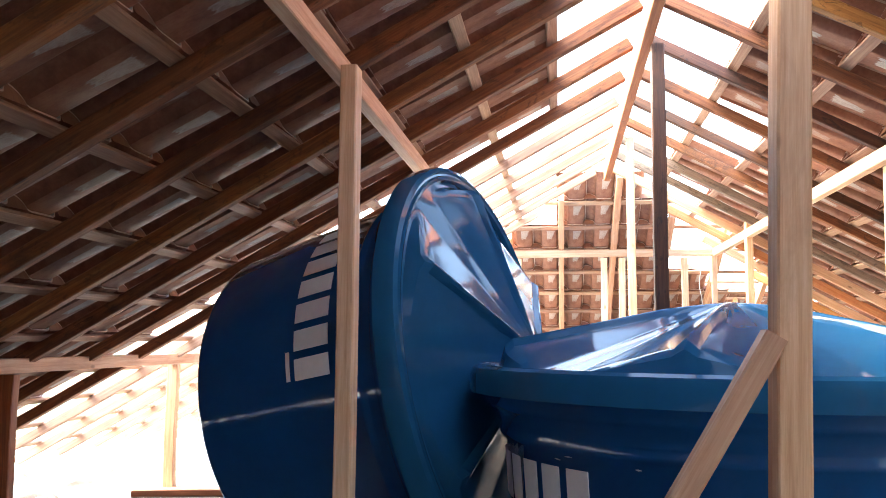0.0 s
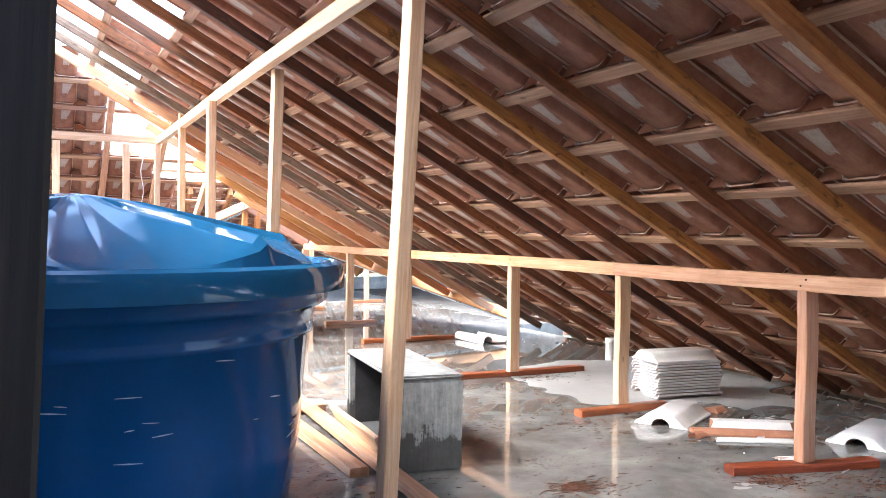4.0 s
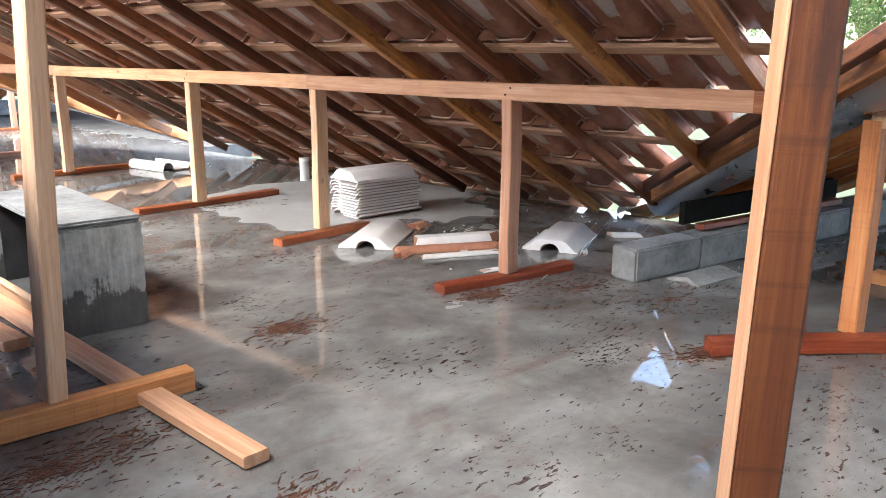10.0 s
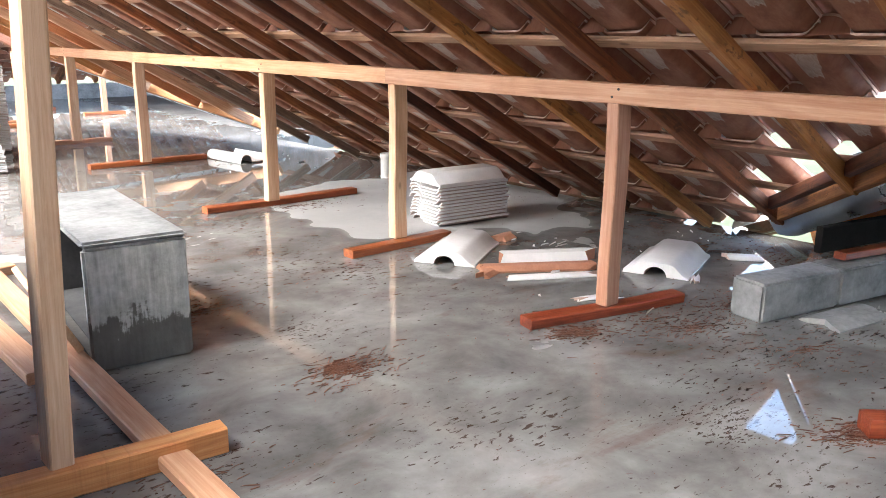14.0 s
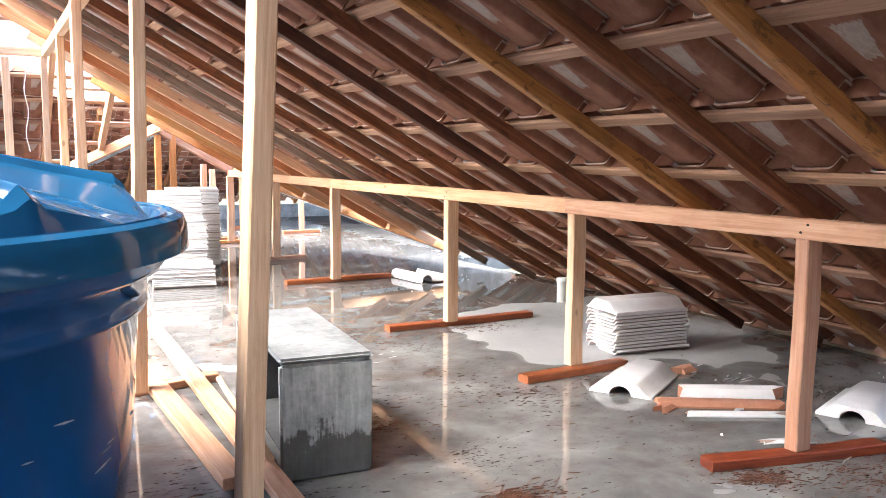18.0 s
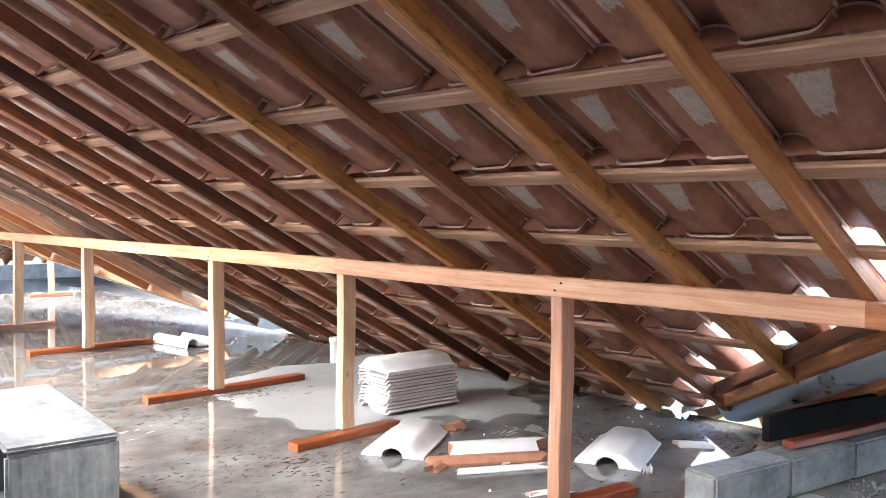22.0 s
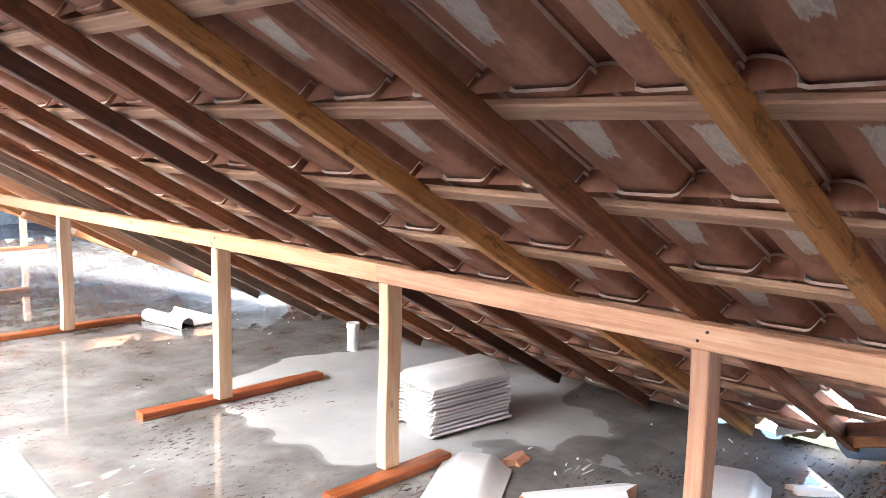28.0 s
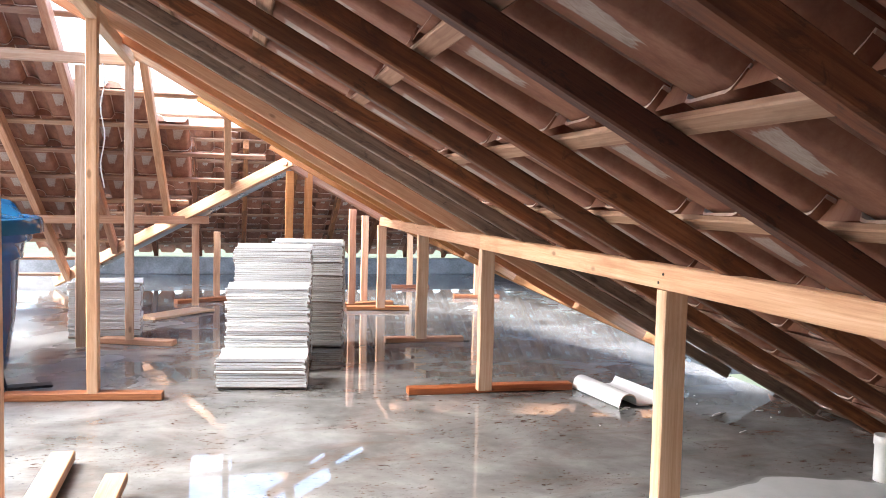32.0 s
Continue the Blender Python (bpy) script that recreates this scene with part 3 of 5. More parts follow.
# ---- far wing beyond the second valley ----
roof_far = structure("roof_far", None, "dark clay tile slope of the wing beyond, with an unseen added stretch")
for k in range(0, 14):
    x = 0.6 + k * BAY
    # beyond x 3.7, an unseen added stretch keeps sky off the slab
    y0 = 10.45 if x < 3.7 else 7.4
    timber("rafter", (x, y0, 0.25 + SLOPE * (12.6 - y0)), (x, 12.6, 0.25), 0.05, 0.10, BROWN, nrn, roof_far)
for k in range(0, 8):
    y = 12.5 - 0.335 * k
    timber("batten", Vector((0.4, y, 0.25 + SLOPE * (12.6 - y))) + nrn * 0.06, Vector((7.2, y, 0.25 + SLOPE * (12.6 - y))) + nrn * 0.06, 0.05, 0.018, BATTEN, nrn, roof_far)
lay_tiles(roof_far, Vector((0.3, 7.367, 0.25 + SLOPE * 5.233)) + nrn * 0.08, down_n, (1, 0, 0), 16, 29, lambda p: p.y > 10.5 or p.x > 3.7, lambda p: False, rng)

parapet = structure("parapet", box_mesh(12.0, 0.14, 0.20, BLOCK, 0.01), "low grey concrete kerb at the far eave")
parapet.matrix_basis = pose(1.4, 12.55, 0)
# added wall, mostly hidden, that keeps sky light off the far slab
wall_east = structure("wall_east", box_mesh(0.12, 5.3, 1.6, BLOCK, 0.01), "mostly hidden wall added to keep sky light off the far slab")
wall_east.matrix_basis = pose(7.36, 9.78, 0)
# unseen wall, added to shut daylight out of the south-west end
wall_west = structure("wall_west", box_mesh(0.12, 1.6, 2.0, WALLPAINT, 0.01), "unseen side wall added to shut out daylight")
wall_west.matrix_basis = pose(-4.5, -3.6, 0)

# ---- cross wing slope, from the valley to its verge ----
roof_cross = structure("roof_cross", None, "low underside of the cross wing roof on close rafters")
nrc = (CN * CSLOPE + Vector((0, 0, 1))).normalized()
down_c = (CN - Vector((0, 0, CSLOPE))).normalized()


def cross_z(p):
    return 0.735 - CSLOPE * (Vector((p[0], p[1], 0)) - C0).dot(CN)


for k in range(-4, 8):
    u = 0.12 + k * BAY * 0.97
    base = C0 + CU * u
    # eave end, or the valley
    n1 = 1.48
    for q in range(60):
        p = base + CN * n1
        if p.y < valley_y(p.x) - 0.37:
            break
        n1 -= 0.06
    n0 = -3.4
    a, b = base + CN * n0, base + CN * n1
    a.z, b.z = cross_z(a), cross_z(b)
    timber("rafter", a + nrc * 0.05, b + nrc * 0.05, 0.052, 0.10, (ORANGE if k in (0, 3, 6) else GLOSSY), nrc, roof_cross, warp=0.006)
org = C0 + CU * -3.0 + CN * -3.4
org.z = cross_z(org)
lay_tiles(roof_cross, org + nrc * 0.14, down_c, CU, 16, 26,
          lambda p: p.y < valley_y(p.x) - 0.1, lambda p: False, rng)


# unseen south slope and wall, added to close the attic behind the eye
south = structure("wall_south", box_mesh(12.4, 0.15, 2.6, WALLPAINT, 0), "unseen end wall added to close the attic")
south.matrix_basis = pose(1.4, -4.5, 0)
roof_south = structure("roof_south", raw("roof_south", [(-4.6, -4.6, 1.9), (7.4, -4.6, 1.9), (7.4, -2.7, 2.75), (-4.6, -2.7, 2.75), (-4.6, -4.6, 1.98), (7.4, -4.6, 1.98), (7.4, -2.7, 2.83), (-4.6, -2.7, 2.83)],
                                         [(3, 2, 1, 0), (4, 5, 6, 7), (0, 1, 5, 4), (2, 3, 7, 6), (1, 2, 6, 5), (3, 0, 4, 7)], BROWN), "unseen slope added to close the roof")

# ---- ridge, purlins, posts ----
timber("ridge_beam", (RIDGE_X, -3.0, 2.34), (RIDGE_X, RIDGE_END, 2.34), 0.05, 0.11, RED, label="dark timber ridge beam under the open ridge", category="beam")
for a, b, mat, lab in (
    ((3.69, 0.79, 0.767), (3.693, 1.01, 0.767), RED, "short red-stained purlin end at the valley"),
    ((3.693, 1.01, 0.767), (3.70, 3.22, 0.767), PINE, "long pine purlin carrying the lower rafters"),
    ((3.70, 3.22, 0.767), (3.70, 6.07, 0.767), PINE, "long pine purlin carrying the lower rafters"),
    ((3.70, 6.07, 0.767), (3.73, 9.15, 0.767), PINE, "long pine purlin carrying the lower rafters"),
    ((1.93, -1.0, 1.78), (1.89, 3.75, 1.78), PALE, "pine purlin under the upper rafters"),
    ((1.89, 3.75, 1.78), (1.89, 7.74, 1.78), PALE, "pine purlin under the upper rafters"),
    ((-0.25, -1.0, 1.78), (-0.25, 3.4, 1.78), PINE, "pine purlin under the upper rafters"),
    ((-0.25, 3.4, 1.78), (-0.25, 7.74, 1.78), PINE, "pine purlin under the upper rafters"),
    ((-0.25, 7.74, 1.77), (1.89, 7.74, 1.78), PALE, "pale cross purlin under the hip slope"),
    ((-2.04, 1.2, 0.80), (-2.04, 6.0, 0.80), PINE, "lower purlin along the bare slope"),
    ((-1.6, 9.62, 0.70), (2.3, 9.62, 0.74), PINE, "lower purlin under the hip slope"),
):
    timber("purlin", a, b, 0.05, 0.068, mat, label=lab, category="beam", group="purlins")


def post(p, z, w, d, mat, lab, base=0.0, lean=(0, 0), turn=0, warp=0.004):
    m = timber("support_post", (p[0], p[1], base), (p[0] + lean[0], p[1] + lean[1], z), w, d, mat,
               (math.cos(radians(turn)), math.sin(radians(turn)), 0), None, lab, "post", "roof posts", warp)
    return m


def foot(a, b, w, h, mat, lab, z=0.0):
    return timber("foot_plank", (*a, z + h / 2), (*b, z + h / 2), w, h, mat, label=lab, category="plank", group="foot planks")


FT = 0.036
PTOP = 0.733
for (x, yy), fa, fb, mat, fm in (
    ((3.70, 1.98), (3.37, 2.06), (4.02, 1.90), PINE, WETRED),
    ((3.735, 3.21), (3.42, 3.16), (4.0, 3.17), PALE, WETRED),
    ((3.715, 4.32), (3.34, 4.38), (4.30, 4.36), PALE, WETRED),
    ((3.72, 6.10), (3.36, 6.21), (4.22, 6.20), PALE, WETRED),
    ((3.73, 7.58), (3.5, 7.66), (4.04, 7.66), PALE, PINE),
    ((3.72, 9.12), (3.45, 9.25), (3.98, 9.2), PINE, RED),
):
    post((x, yy), PTOP, 0.05, 0.072, mat, "short sawn pine post standing on a foot plank", FT)
    foot(fa, fb, 0.07, FT, fm, "red-stained wet foot plank under a post" if fm is WETRED else "orange pine foot plank under a post")
post((3.68, 0.82), PTOP, 0.05, 0.07, RED, "short red-stained post at the valley", FT)
R = "tall sawn pine post up to the purlin"
post((1.87, 2.01), 1.85, 0.07, 0.05, PALE, R, 0.065, (0.07, -0.04))
foot((1.53, 2.02), (2.22, 1.95), 0.055, 0.065, ORANGE, "thick pine plank under a tall post")
post((1.91, 3.69), 1.748, 0.07, 0.05, PALE, R, FT, (0.04, -0.02))
foot((1.72, 3.74), (2.25, 3.84), 0.07, FT, PINE, "pine foot plank under a tall post")
post((1.845, 4.85), 1.748, 0.07, 0.05, PALE, R)
post((1.89, 6.32), 1.90, 0.075, 0.05, PINE, R, FT)
foot((1.5, 6.36), (2.2, 6.28), 0.07, FT, RED, "dark wet foot plank under a tall post")
post((1.88, 7.74), 1.86, 0.06, 0.05, PALE, R, FT)
foot((1.7, 7.85), (2.15, 7.70), 0.09, FT, PINE, "pine foot plank under a tall post")
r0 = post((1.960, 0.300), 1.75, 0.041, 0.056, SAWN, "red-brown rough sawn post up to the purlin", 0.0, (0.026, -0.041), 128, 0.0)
# lit north-west side, put into colour as a thin pine strip
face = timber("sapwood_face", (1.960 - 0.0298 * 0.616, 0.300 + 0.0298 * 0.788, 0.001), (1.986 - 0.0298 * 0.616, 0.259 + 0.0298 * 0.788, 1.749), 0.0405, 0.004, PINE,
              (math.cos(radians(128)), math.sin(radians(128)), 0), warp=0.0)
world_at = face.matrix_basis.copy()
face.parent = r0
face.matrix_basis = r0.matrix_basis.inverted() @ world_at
post((-0.19, 2.02), 1.748, 0.07, 0.05, PALE, R)
post((0.807, 1.235), 2.29, 0.075, 0.06, PINE, "tall ridge post with a slanting brace", lean=(0.083, 0))
# near-black sides for the shade, a pale strip for the lit west face
dpost = post((0.835, 0.230), 2.29, 0.057, 0.064, NEAR_BLACK, "dark ridge post", lean=(0.081, -0.017), turn=91.4, warp=0.0)
face = timber("weathered_face", (0.835 - 0.0303, 0.229, 0.001), (0.916 - 0.0303, 0.212, 2.289), 0.004, 0.063, LIT_SIDE, (math.cos(radians(91.4)), math.sin(radians(91.4)), 0), warp=0.0)
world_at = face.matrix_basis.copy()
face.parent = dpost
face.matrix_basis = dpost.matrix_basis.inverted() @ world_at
post((0.88, 3.44), 2.29, 0.06, 0.06, DARK, "dark ridge post")
post((0.90, 5.2), 2.29, 0.05, 0.05, PALE, R)
timber("brace", (0.797, 1.178, 0.945), (0.232, 1.178, 0.0), 0.05, 0.04, PINE, label="pale slanting brace nailed to the ridge post", category="brace")
for x in (-0.25, 0.03, 0.85, 1.02, 1.6):
    post((x, 7.72), 1.73, 0.05, 0.06, PALE, "pale post under the cross purlin")
for yy in (3.13, 4.74):
    post((-2.04, yy), 0.765, 0.05, 0.07, RED if yy < 4 else PINE, "short post under the bare slope")
foot((-2.1, 4.4), (-1.2, 4.6), 0.1, 0.04, RED, "dark plank lying on the wet slab")
for x, yy, z in ((2.19, 9.65, 0.75), (2.36, 10.03, 0.62), (3.51, 9.4, 0.86), (3.65, 9.6, 0.8), (4.83, 10.0, 0.75), (4.34, 10.9, 0.75)):
    post((x, yy), z, 0.05, 0.06, PINE, "short sawn pine post standing on a foot plank", FT if x > 2.3 else 0.0)
foot((2.02, 9.75), (2.6, 10.05), 0.08, FT, RED, "dark foot plank under two posts")
foot((3.3, 9.42), (3.9, 9.58), 0.08, FT, RED, "dark foot plank under two posts")
foot((4.6, 10.02), (5.05, 9.98), 0.08, FT, RED, "red foot plank under a far post")
foot((4.15, 10.92), (4.55, 10.88), 0.08, FT, RED, "red foot plank under a far post")
timber("jack_rafter", (3.75, 9.2, 0.80), (2.9, 8.75, 1.24), 0.05, 0.09, PINE, label="short slanting pine rafter at the valley", category="beam")

# second valley
timber("valley_board", (0.80, 11.05, 0.06), (2.95, 8.72, 1.24), 0.05, 0.09, PINE, label="slanting pine valley board", category="beam")


def gutter(p0, p1, prof, lab):
    """A folded sheet along a valley; prof: across (towards the wing) and up."""
    m = along(p0, p1)
    length = (Vector(p1) - Vector(p0)).length
    verts, faces = [], []
    seg = 16
    r = random.Random(5)
    n = len(prof)
    for k in range(seg + 1):
        j = [(r.uniform(-0.004, 0.004), r.uniform(-0.003, 0.003)) for q in prof]
        for t in (0, 0.003):
            verts += [(length * k / seg, y + a, z + t + b) for (y, z), (a, b) in zip(prof, j)]
    for k in range(seg):
        a, b = k * 2 * n, (k + 1) * 2 * n
        for q in range(n - 1):
            faces += [(a + q, a + q + 1, b + q + 1, b + q), (a + n + q, b + n + q, b + n + q + 1, a + n + q + 1)]
        faces += [(a, b, b + n, a + n), (a + n - 1, a + 2 * n - 1, b + 2 * n - 1, b + n - 1)]
    ob = new("valley_gutter", raw("valley_gutter", verts, faces, STEEL, None, True))
    ob.data.set_sharp_from_angle(angle=radians(50))
    ob.matrix_basis = m
    return tagged(ob, lab, "gutter")


gutter((0.92, 11.1, 0.06), (3.02, 8.78, 1.20), [(-0.08, 0.04), (-0.02, 0.0), (0.05, 0.0), (0.12, 0.05)], "galvanised sheet gutter in the far valley")


def on_valley(x, off=0.0):
    return Vector((x, valley_y(x), east_z(x) + off))


side = Vector((-0.69, 0.72, 0))
gutter(on_valley(4.95, 0.02), on_valley(0.95, 0.02), [(-0.016, 0.045), (-0.012, 0.012), (0.004, -0.018), (0.03, -0.038), (0.07, -0.046), (0.115, -0.04), (0.155, -0.018), (0.19, 0.015), (0.222, 0.055), (0.226, 0.074)], "galvanised sheet gutter along the valley")
timber("valley_board", on_valley(4.88, 0.06) + side * 0.03, on_valley(0.95, 0.06) + side * 0.03, 0.045, 0.075, BROWN, label="long brown valley board beside the gutter", category="beam")
timber("valley_board", on_valley(4.88, 0.085) + side * 0.095, on_valley(0.95, 0.085) + side * 0.088, 0.04, 0.05, DARK, label="long brown valley board beside the gutter", category="beam")


def torn_strip():
    """A torn black membrane laid over the valley boards, hanging down in tongues on the near side."""
    r = random.Random(21)
    verts, faces = [], []
    n = 60
    for k in range(n + 1):
        x = 3.40 - 2.1 * k / n
        c = on_valley(x, 0.128) + side * 0.10
        tongue = max(0.0, math.sin(k * 0.55) + r.uniform(-0.5, 0.5)) * (0.04 if 1.9 < x < 3.3 else 0.012)
        near, far = c - side * (0.075 + r.uniform(0, 0.02)), c + side * (0.09 + r.uniform(0, 0.05))
        drop = near - side * 0.012 - Vector((0, 0, 0.012 + tongue))
        for p in (drop, near + Vector((0, 0, r.uniform(0, 0.006))), c + Vector((0, 0, 0.004)), far + Vector((0, 0, r.uniform(-0.004, 0.012)))):
            verts += [p, p + Vector((0, 0, 0.005)) - side * 0.003]
    for k in range(n):
        a, b = k * 8, k * 8 + 8
        for q in range(3):
            u = q * 2
            faces += [(a + u, b + u, b + u + 2, a + u + 2), (a + u + 1, a + u + 3, b + u + 3, b + u + 1)]
        faces += [(a, a + 1, b + 1, b), (a + 6, b + 6, b + 7, a + 7)]
    return raw("bitumen_strip", verts, faces, MATT_BLACK, None, True)


tagged(new("bitumen_strip", torn_strip()), "torn black bitumen strip along the valley boards", "membrane")
timber("wall_plate", (4.5, 1.535, 0.165), (5.6, 1.3, 0.165), 0.05, 0.028, WETRED, label="thin wet red batten lying on the concrete blocks", category="beam")
# added filler board, its black standing for the shade under the gutter
timber("eave_board", (4.42, 1.585, 0.229), (5.62, 1.33, 0.229), 0.03, 0.10, MATT_BLACK, label="black board added to close the bright gap under the gutter", category="beam")


# cross wing posts
vtop = 0.72
for (x, yy), mat in (((3.85, 0.70), ORANGE), ((4.73, 0.54), ORANGE), ((5.92, 0.32), NEAR_BLACK), ((7.08, 0.06), NEAR_BLACK)):
    post((x, yy), vtop, 0.045 if mat is NEAR_BLACK else 0.06, 0.045 if mat is NEAR_BLACK else 0.06, mat, "thin dark post at the open side" if mat is NEAR_BLACK else "short post under the cross wing purlin", 0.0 if mat is NEAR_BLACK else 0.045, turn=-12)
timber("purlin", (3.82, 0.685, 0.735), (5.3, 0.42, 0.755), 0.05, 0.075, PALE, label="pale purlin at the open side of the cross wing", category="beam", group="purlins")
timber("purlin", (5.3, 0.42, 0.755), (7.2, 0.03, 0.785), 0.05, 0.075, PALE, label="pale purlin at the open side of the cross wing", category="beam", group="purlins")
foot((3.46, 1.0), (3.95, 0.52), 0.07, 0.05, WETRED, "red-stained wet foot plank under a post")
foot((4.70, 0.86), (4.58, 0.0), 0.07, 0.05, ORANGE, "orange-brown plank under a post in the puddle")
post((7.05, -1.0), 1.2, 0.045, 0.045, NEAR_BLACK, "thin dark post at the open side")
foot((5.70, 0.6), (5.68, 0.0), 0.07, 0.045, ORANGE, "orange-brown plank under a dark post")


# ---- concrete blocks under the cross wing eave ----
block_rng = random.Random(8)
for k in range(8):
    s = k * 0.405
    p = Vector((4.02, 1.56, 0)) + Vector((0.978, -0.209, 0)) * s
    b = new("concrete_block", box_mesh(0.405, 0.14, 0.14, BLOCK, 0.009))
    b.matrix_basis = Matrix.Translation(p + Vector((0.2, 0.03, 0))) @ pose(0, 0, 0.0, 0, 0, -12.1 + block_rng.uniform(-0.5, 0.5))
    tagged(b, "rough grey concrete block laid along the eave", "block", "row of concrete blocks")


# ---- water tanks ----
def lathe(profile, seg, mat, fold=None):
    verts, faces = [], []
    for r, z in profile:
        for k in range(seg):
            a = 2 * math.pi * k / seg
            verts.append((r * math.cos(a), r * math.sin(a), z))
    for q in range(len(profile) - 1):
        for k in range(seg):
            faces.append((q * seg + k, q * seg + (k + 1) % seg, (q + 1) * seg + (k + 1) % seg, (q + 1) * seg + k))
    return verts, faces


def tank(name, lab, deep=0.0):
    """deep: how much farther than usual the body reaches below its foot."""
    root = tagged(new(name), lab, "water tank")
    prof = [(0.0, -deep), (0.60, -deep), (0.622, 0.004 - deep), (0.638, 0.014 - deep), (0.648, 0.03 - deep), (0.654, 0.055 - deep), (0.69, 0.30), (0.712, 0.605), (0.728, 0.611), (0.733, 0.627), (0.728, 0.643), (0.731, 0.65), (0.738, 0.69), (0.765, 0.70), (0.775, 0.715), (0.775, 0.75), (0.80, 0.755), (0.80, 0.775), (0.74, 0.78)]
    v, f = lathe(prof, 96, TANK)
    child("body", raw("body", v, f, TANK, None, True), root)
    # lid: six ridges from the crown, hollow panels between, a skirt round the rim
    seg, steps = 288, [0.0, 0.06, 0.14, 0.24, 0.34, 0.44, 0.54, 0.64, 0.72, 0.79, 0.85, 0.90, 0.935, 0.95, 0.96, 1.0]
    rows = len(steps) - 1
    verts, faces = [], []
    R = 0.80
    for s in steps:
        for k in range(seg):
            a = 2 * math.pi * k / seg
            d = abs(((a / (math.pi / 3)) + 0.5) % 1.0 - 0.5) * 2
            z = 0.222 * (1 - s) ** 1.06 + 0.004
            rise = 0.076 * s ** 0.9 * max(0.0, 1 - d * 1.25) ** 1.15
            bead = 0.016 * max(0.0, 1 - (d * s * 0.42 / 0.020) ** 4) * min(1.0, s * 4)
            z += (rise + bead) * min(1.0, max(0.0, (0.962 - s) / 0.035))
            rr = 0.03 + (R - 0.06) * s
            verts.append((rr * math.cos(a), rr * math.sin(a), 0.80 + z))
    for r, z in ((0.762, 0.805), (0.768, 0.823), (0.782, 0.828), (0.788, 0.818), (0.796, 0.818), (0.802, 0.828), (0.819, 0.82), (0.827, 0.80), (0.829, 0.748), (0.815, 0.746), (0.806, 0.775)):
        for k in range(seg):
            a = 2 * math.pi * k / seg
            verts.append((r * math.cos(a), r * math.sin(a), z))
    rows += 11
    for q in range(rows):
        for k in range(seg):
            faces.append((q * seg + k, (q + 1) * seg + k, (q + 1) * seg + (k + 1) % seg, q * seg + (k + 1) % seg))
    faces.append(tuple(range(seg)))
    lid = child("lid", raw("lid", verts, faces, LID, None, True), root, None, "ribbed blue lid")
    lid.data.set_sharp_from_angle(angle=radians(24))
    return root


def tank_print(root, a0, step, z0, height, lean=0.0):
    """Letter-sized white bars round the body."""
    for k in range(7):
        verts, faces = [], []
        n = 5
        for q in range(n + 1):
            a = a0 + step * (k + 0.72 * q / n)
            for z in (z0, z0 + height):
                r = 0.690 + 0.022 * (z - 0.3) / 0.305 + 0.003
                for dr in (0, 0.003):
                    verts.append(((r + dr) * math.cos(a), (r + dr) * math.sin(a), z))
        for q in range(n):
            b = q * 4
            faces += [(b + 1, b + 5, b + 7, b + 3), (b, b + 2, b + 6, b + 4), (b + 2, b + 3, b + 7, b + 6), (b, b + 4, b + 5, b + 1)]
        faces += [(0, 1, 3, 2), (n * 4, n * 4 + 2, n * 4 + 3, n * 4 + 1)]
        child("white_mark", raw("white_mark", verts, faces, WHITE), root)
    r = 0.690 + 0.022 * (z0 - 0.33) / 0.305 + 0.003
    verts = [((r + d) * math.cos(a), (r + d) * math.sin(a), z) for a in (a0 + step * 5.7, a0 + step * 6.2, a0 + step * 6.7) for z in (z0 - 0.037, z0 - 0.022) for d in (0, 0.003)]
    faces = [(0, 1, 3, 2), (8, 10, 11, 9)]
    for b in (0, 4):
        faces += [(b + 1, b + 5, b + 7, b + 3), (b, b + 2, b + 6, b + 4), (b + 2, b + 3, b + 7, b + 6), (b, b + 4, b + 5, b + 1)]
    child("small_print", raw("small_print", verts, faces, WHITE), root)


upright = tank("water_tank", "blue plastic water tank standing upright with its ribbed lid on")
upright.matrix_basis = pose(0.985, 2.48, 0, 0, 0, 10) @ Matrix.Scale(1.035, 4)
tank_print(upright, radians(161.5), radians(8.5), 0.435, 0.135)
lying = tank("water_tank", "blue plastic water tank lying on its side with the lid on", 0.127)
lying.matrix_basis = Matrix.Translation((0.083, 3.014, 0.817)) @ Matrix.Rotation(radians(-15.2), 4, "Z") @ Matrix.Rotation(radians(79), 4, "Y") @ Matrix.Translation((0, 0, -0.75))
tank_print(lying, radians(209), radians(8.5), 0.36, 0.145)



def scuffs(root, count, seed):
    """Pale scratches rubbed into the side of a tank, mostly level."""
    r = random.Random(seed)
    for k in range(count):
        a, z, half, thick, tilt = r.uniform(3.0, 5.9), r.uniform(0.31, 0.60), r.uniform(0.008, 0.035), r.uniform(0.001, 0.0025), r.uniform(-0.12, 0.12)
        verts = []
        for q in (-1, 0, 1):
            w = thick * (0.25 if q else 1)
            for dz in (-w, w):
                h = z + tilt * half * q + dz
                rad = 0.690 + 0.022 * (h - 0.3) / 0.305 + 0.0012
                b = a + q * half / 0.7
                verts += [(rad * math.cos(b), rad * math.sin(b), h), ((rad - 0.003) * math.cos(b), (rad - 0.003) * math.sin(b), h)]
        faces = [(0, 4, 6, 2), (4, 8, 10, 6), (0, 1, 5, 4), (4, 5, 9, 8), (2, 6, 7, 3), (6, 10, 11, 7), (1, 3, 7, 5), (5, 7, 11, 9), (0, 2, 3, 1), (8, 9, 11, 10)]
        child("scuff", raw("scuff", verts, faces, SCUFF), root)


scuffs(upright, 26, 8)
third = tank("water_tank", "blue plastic water tank standing upright farther back")
third.matrix_basis = pose(0.72, 6.88, 0, 0, 0, 30)

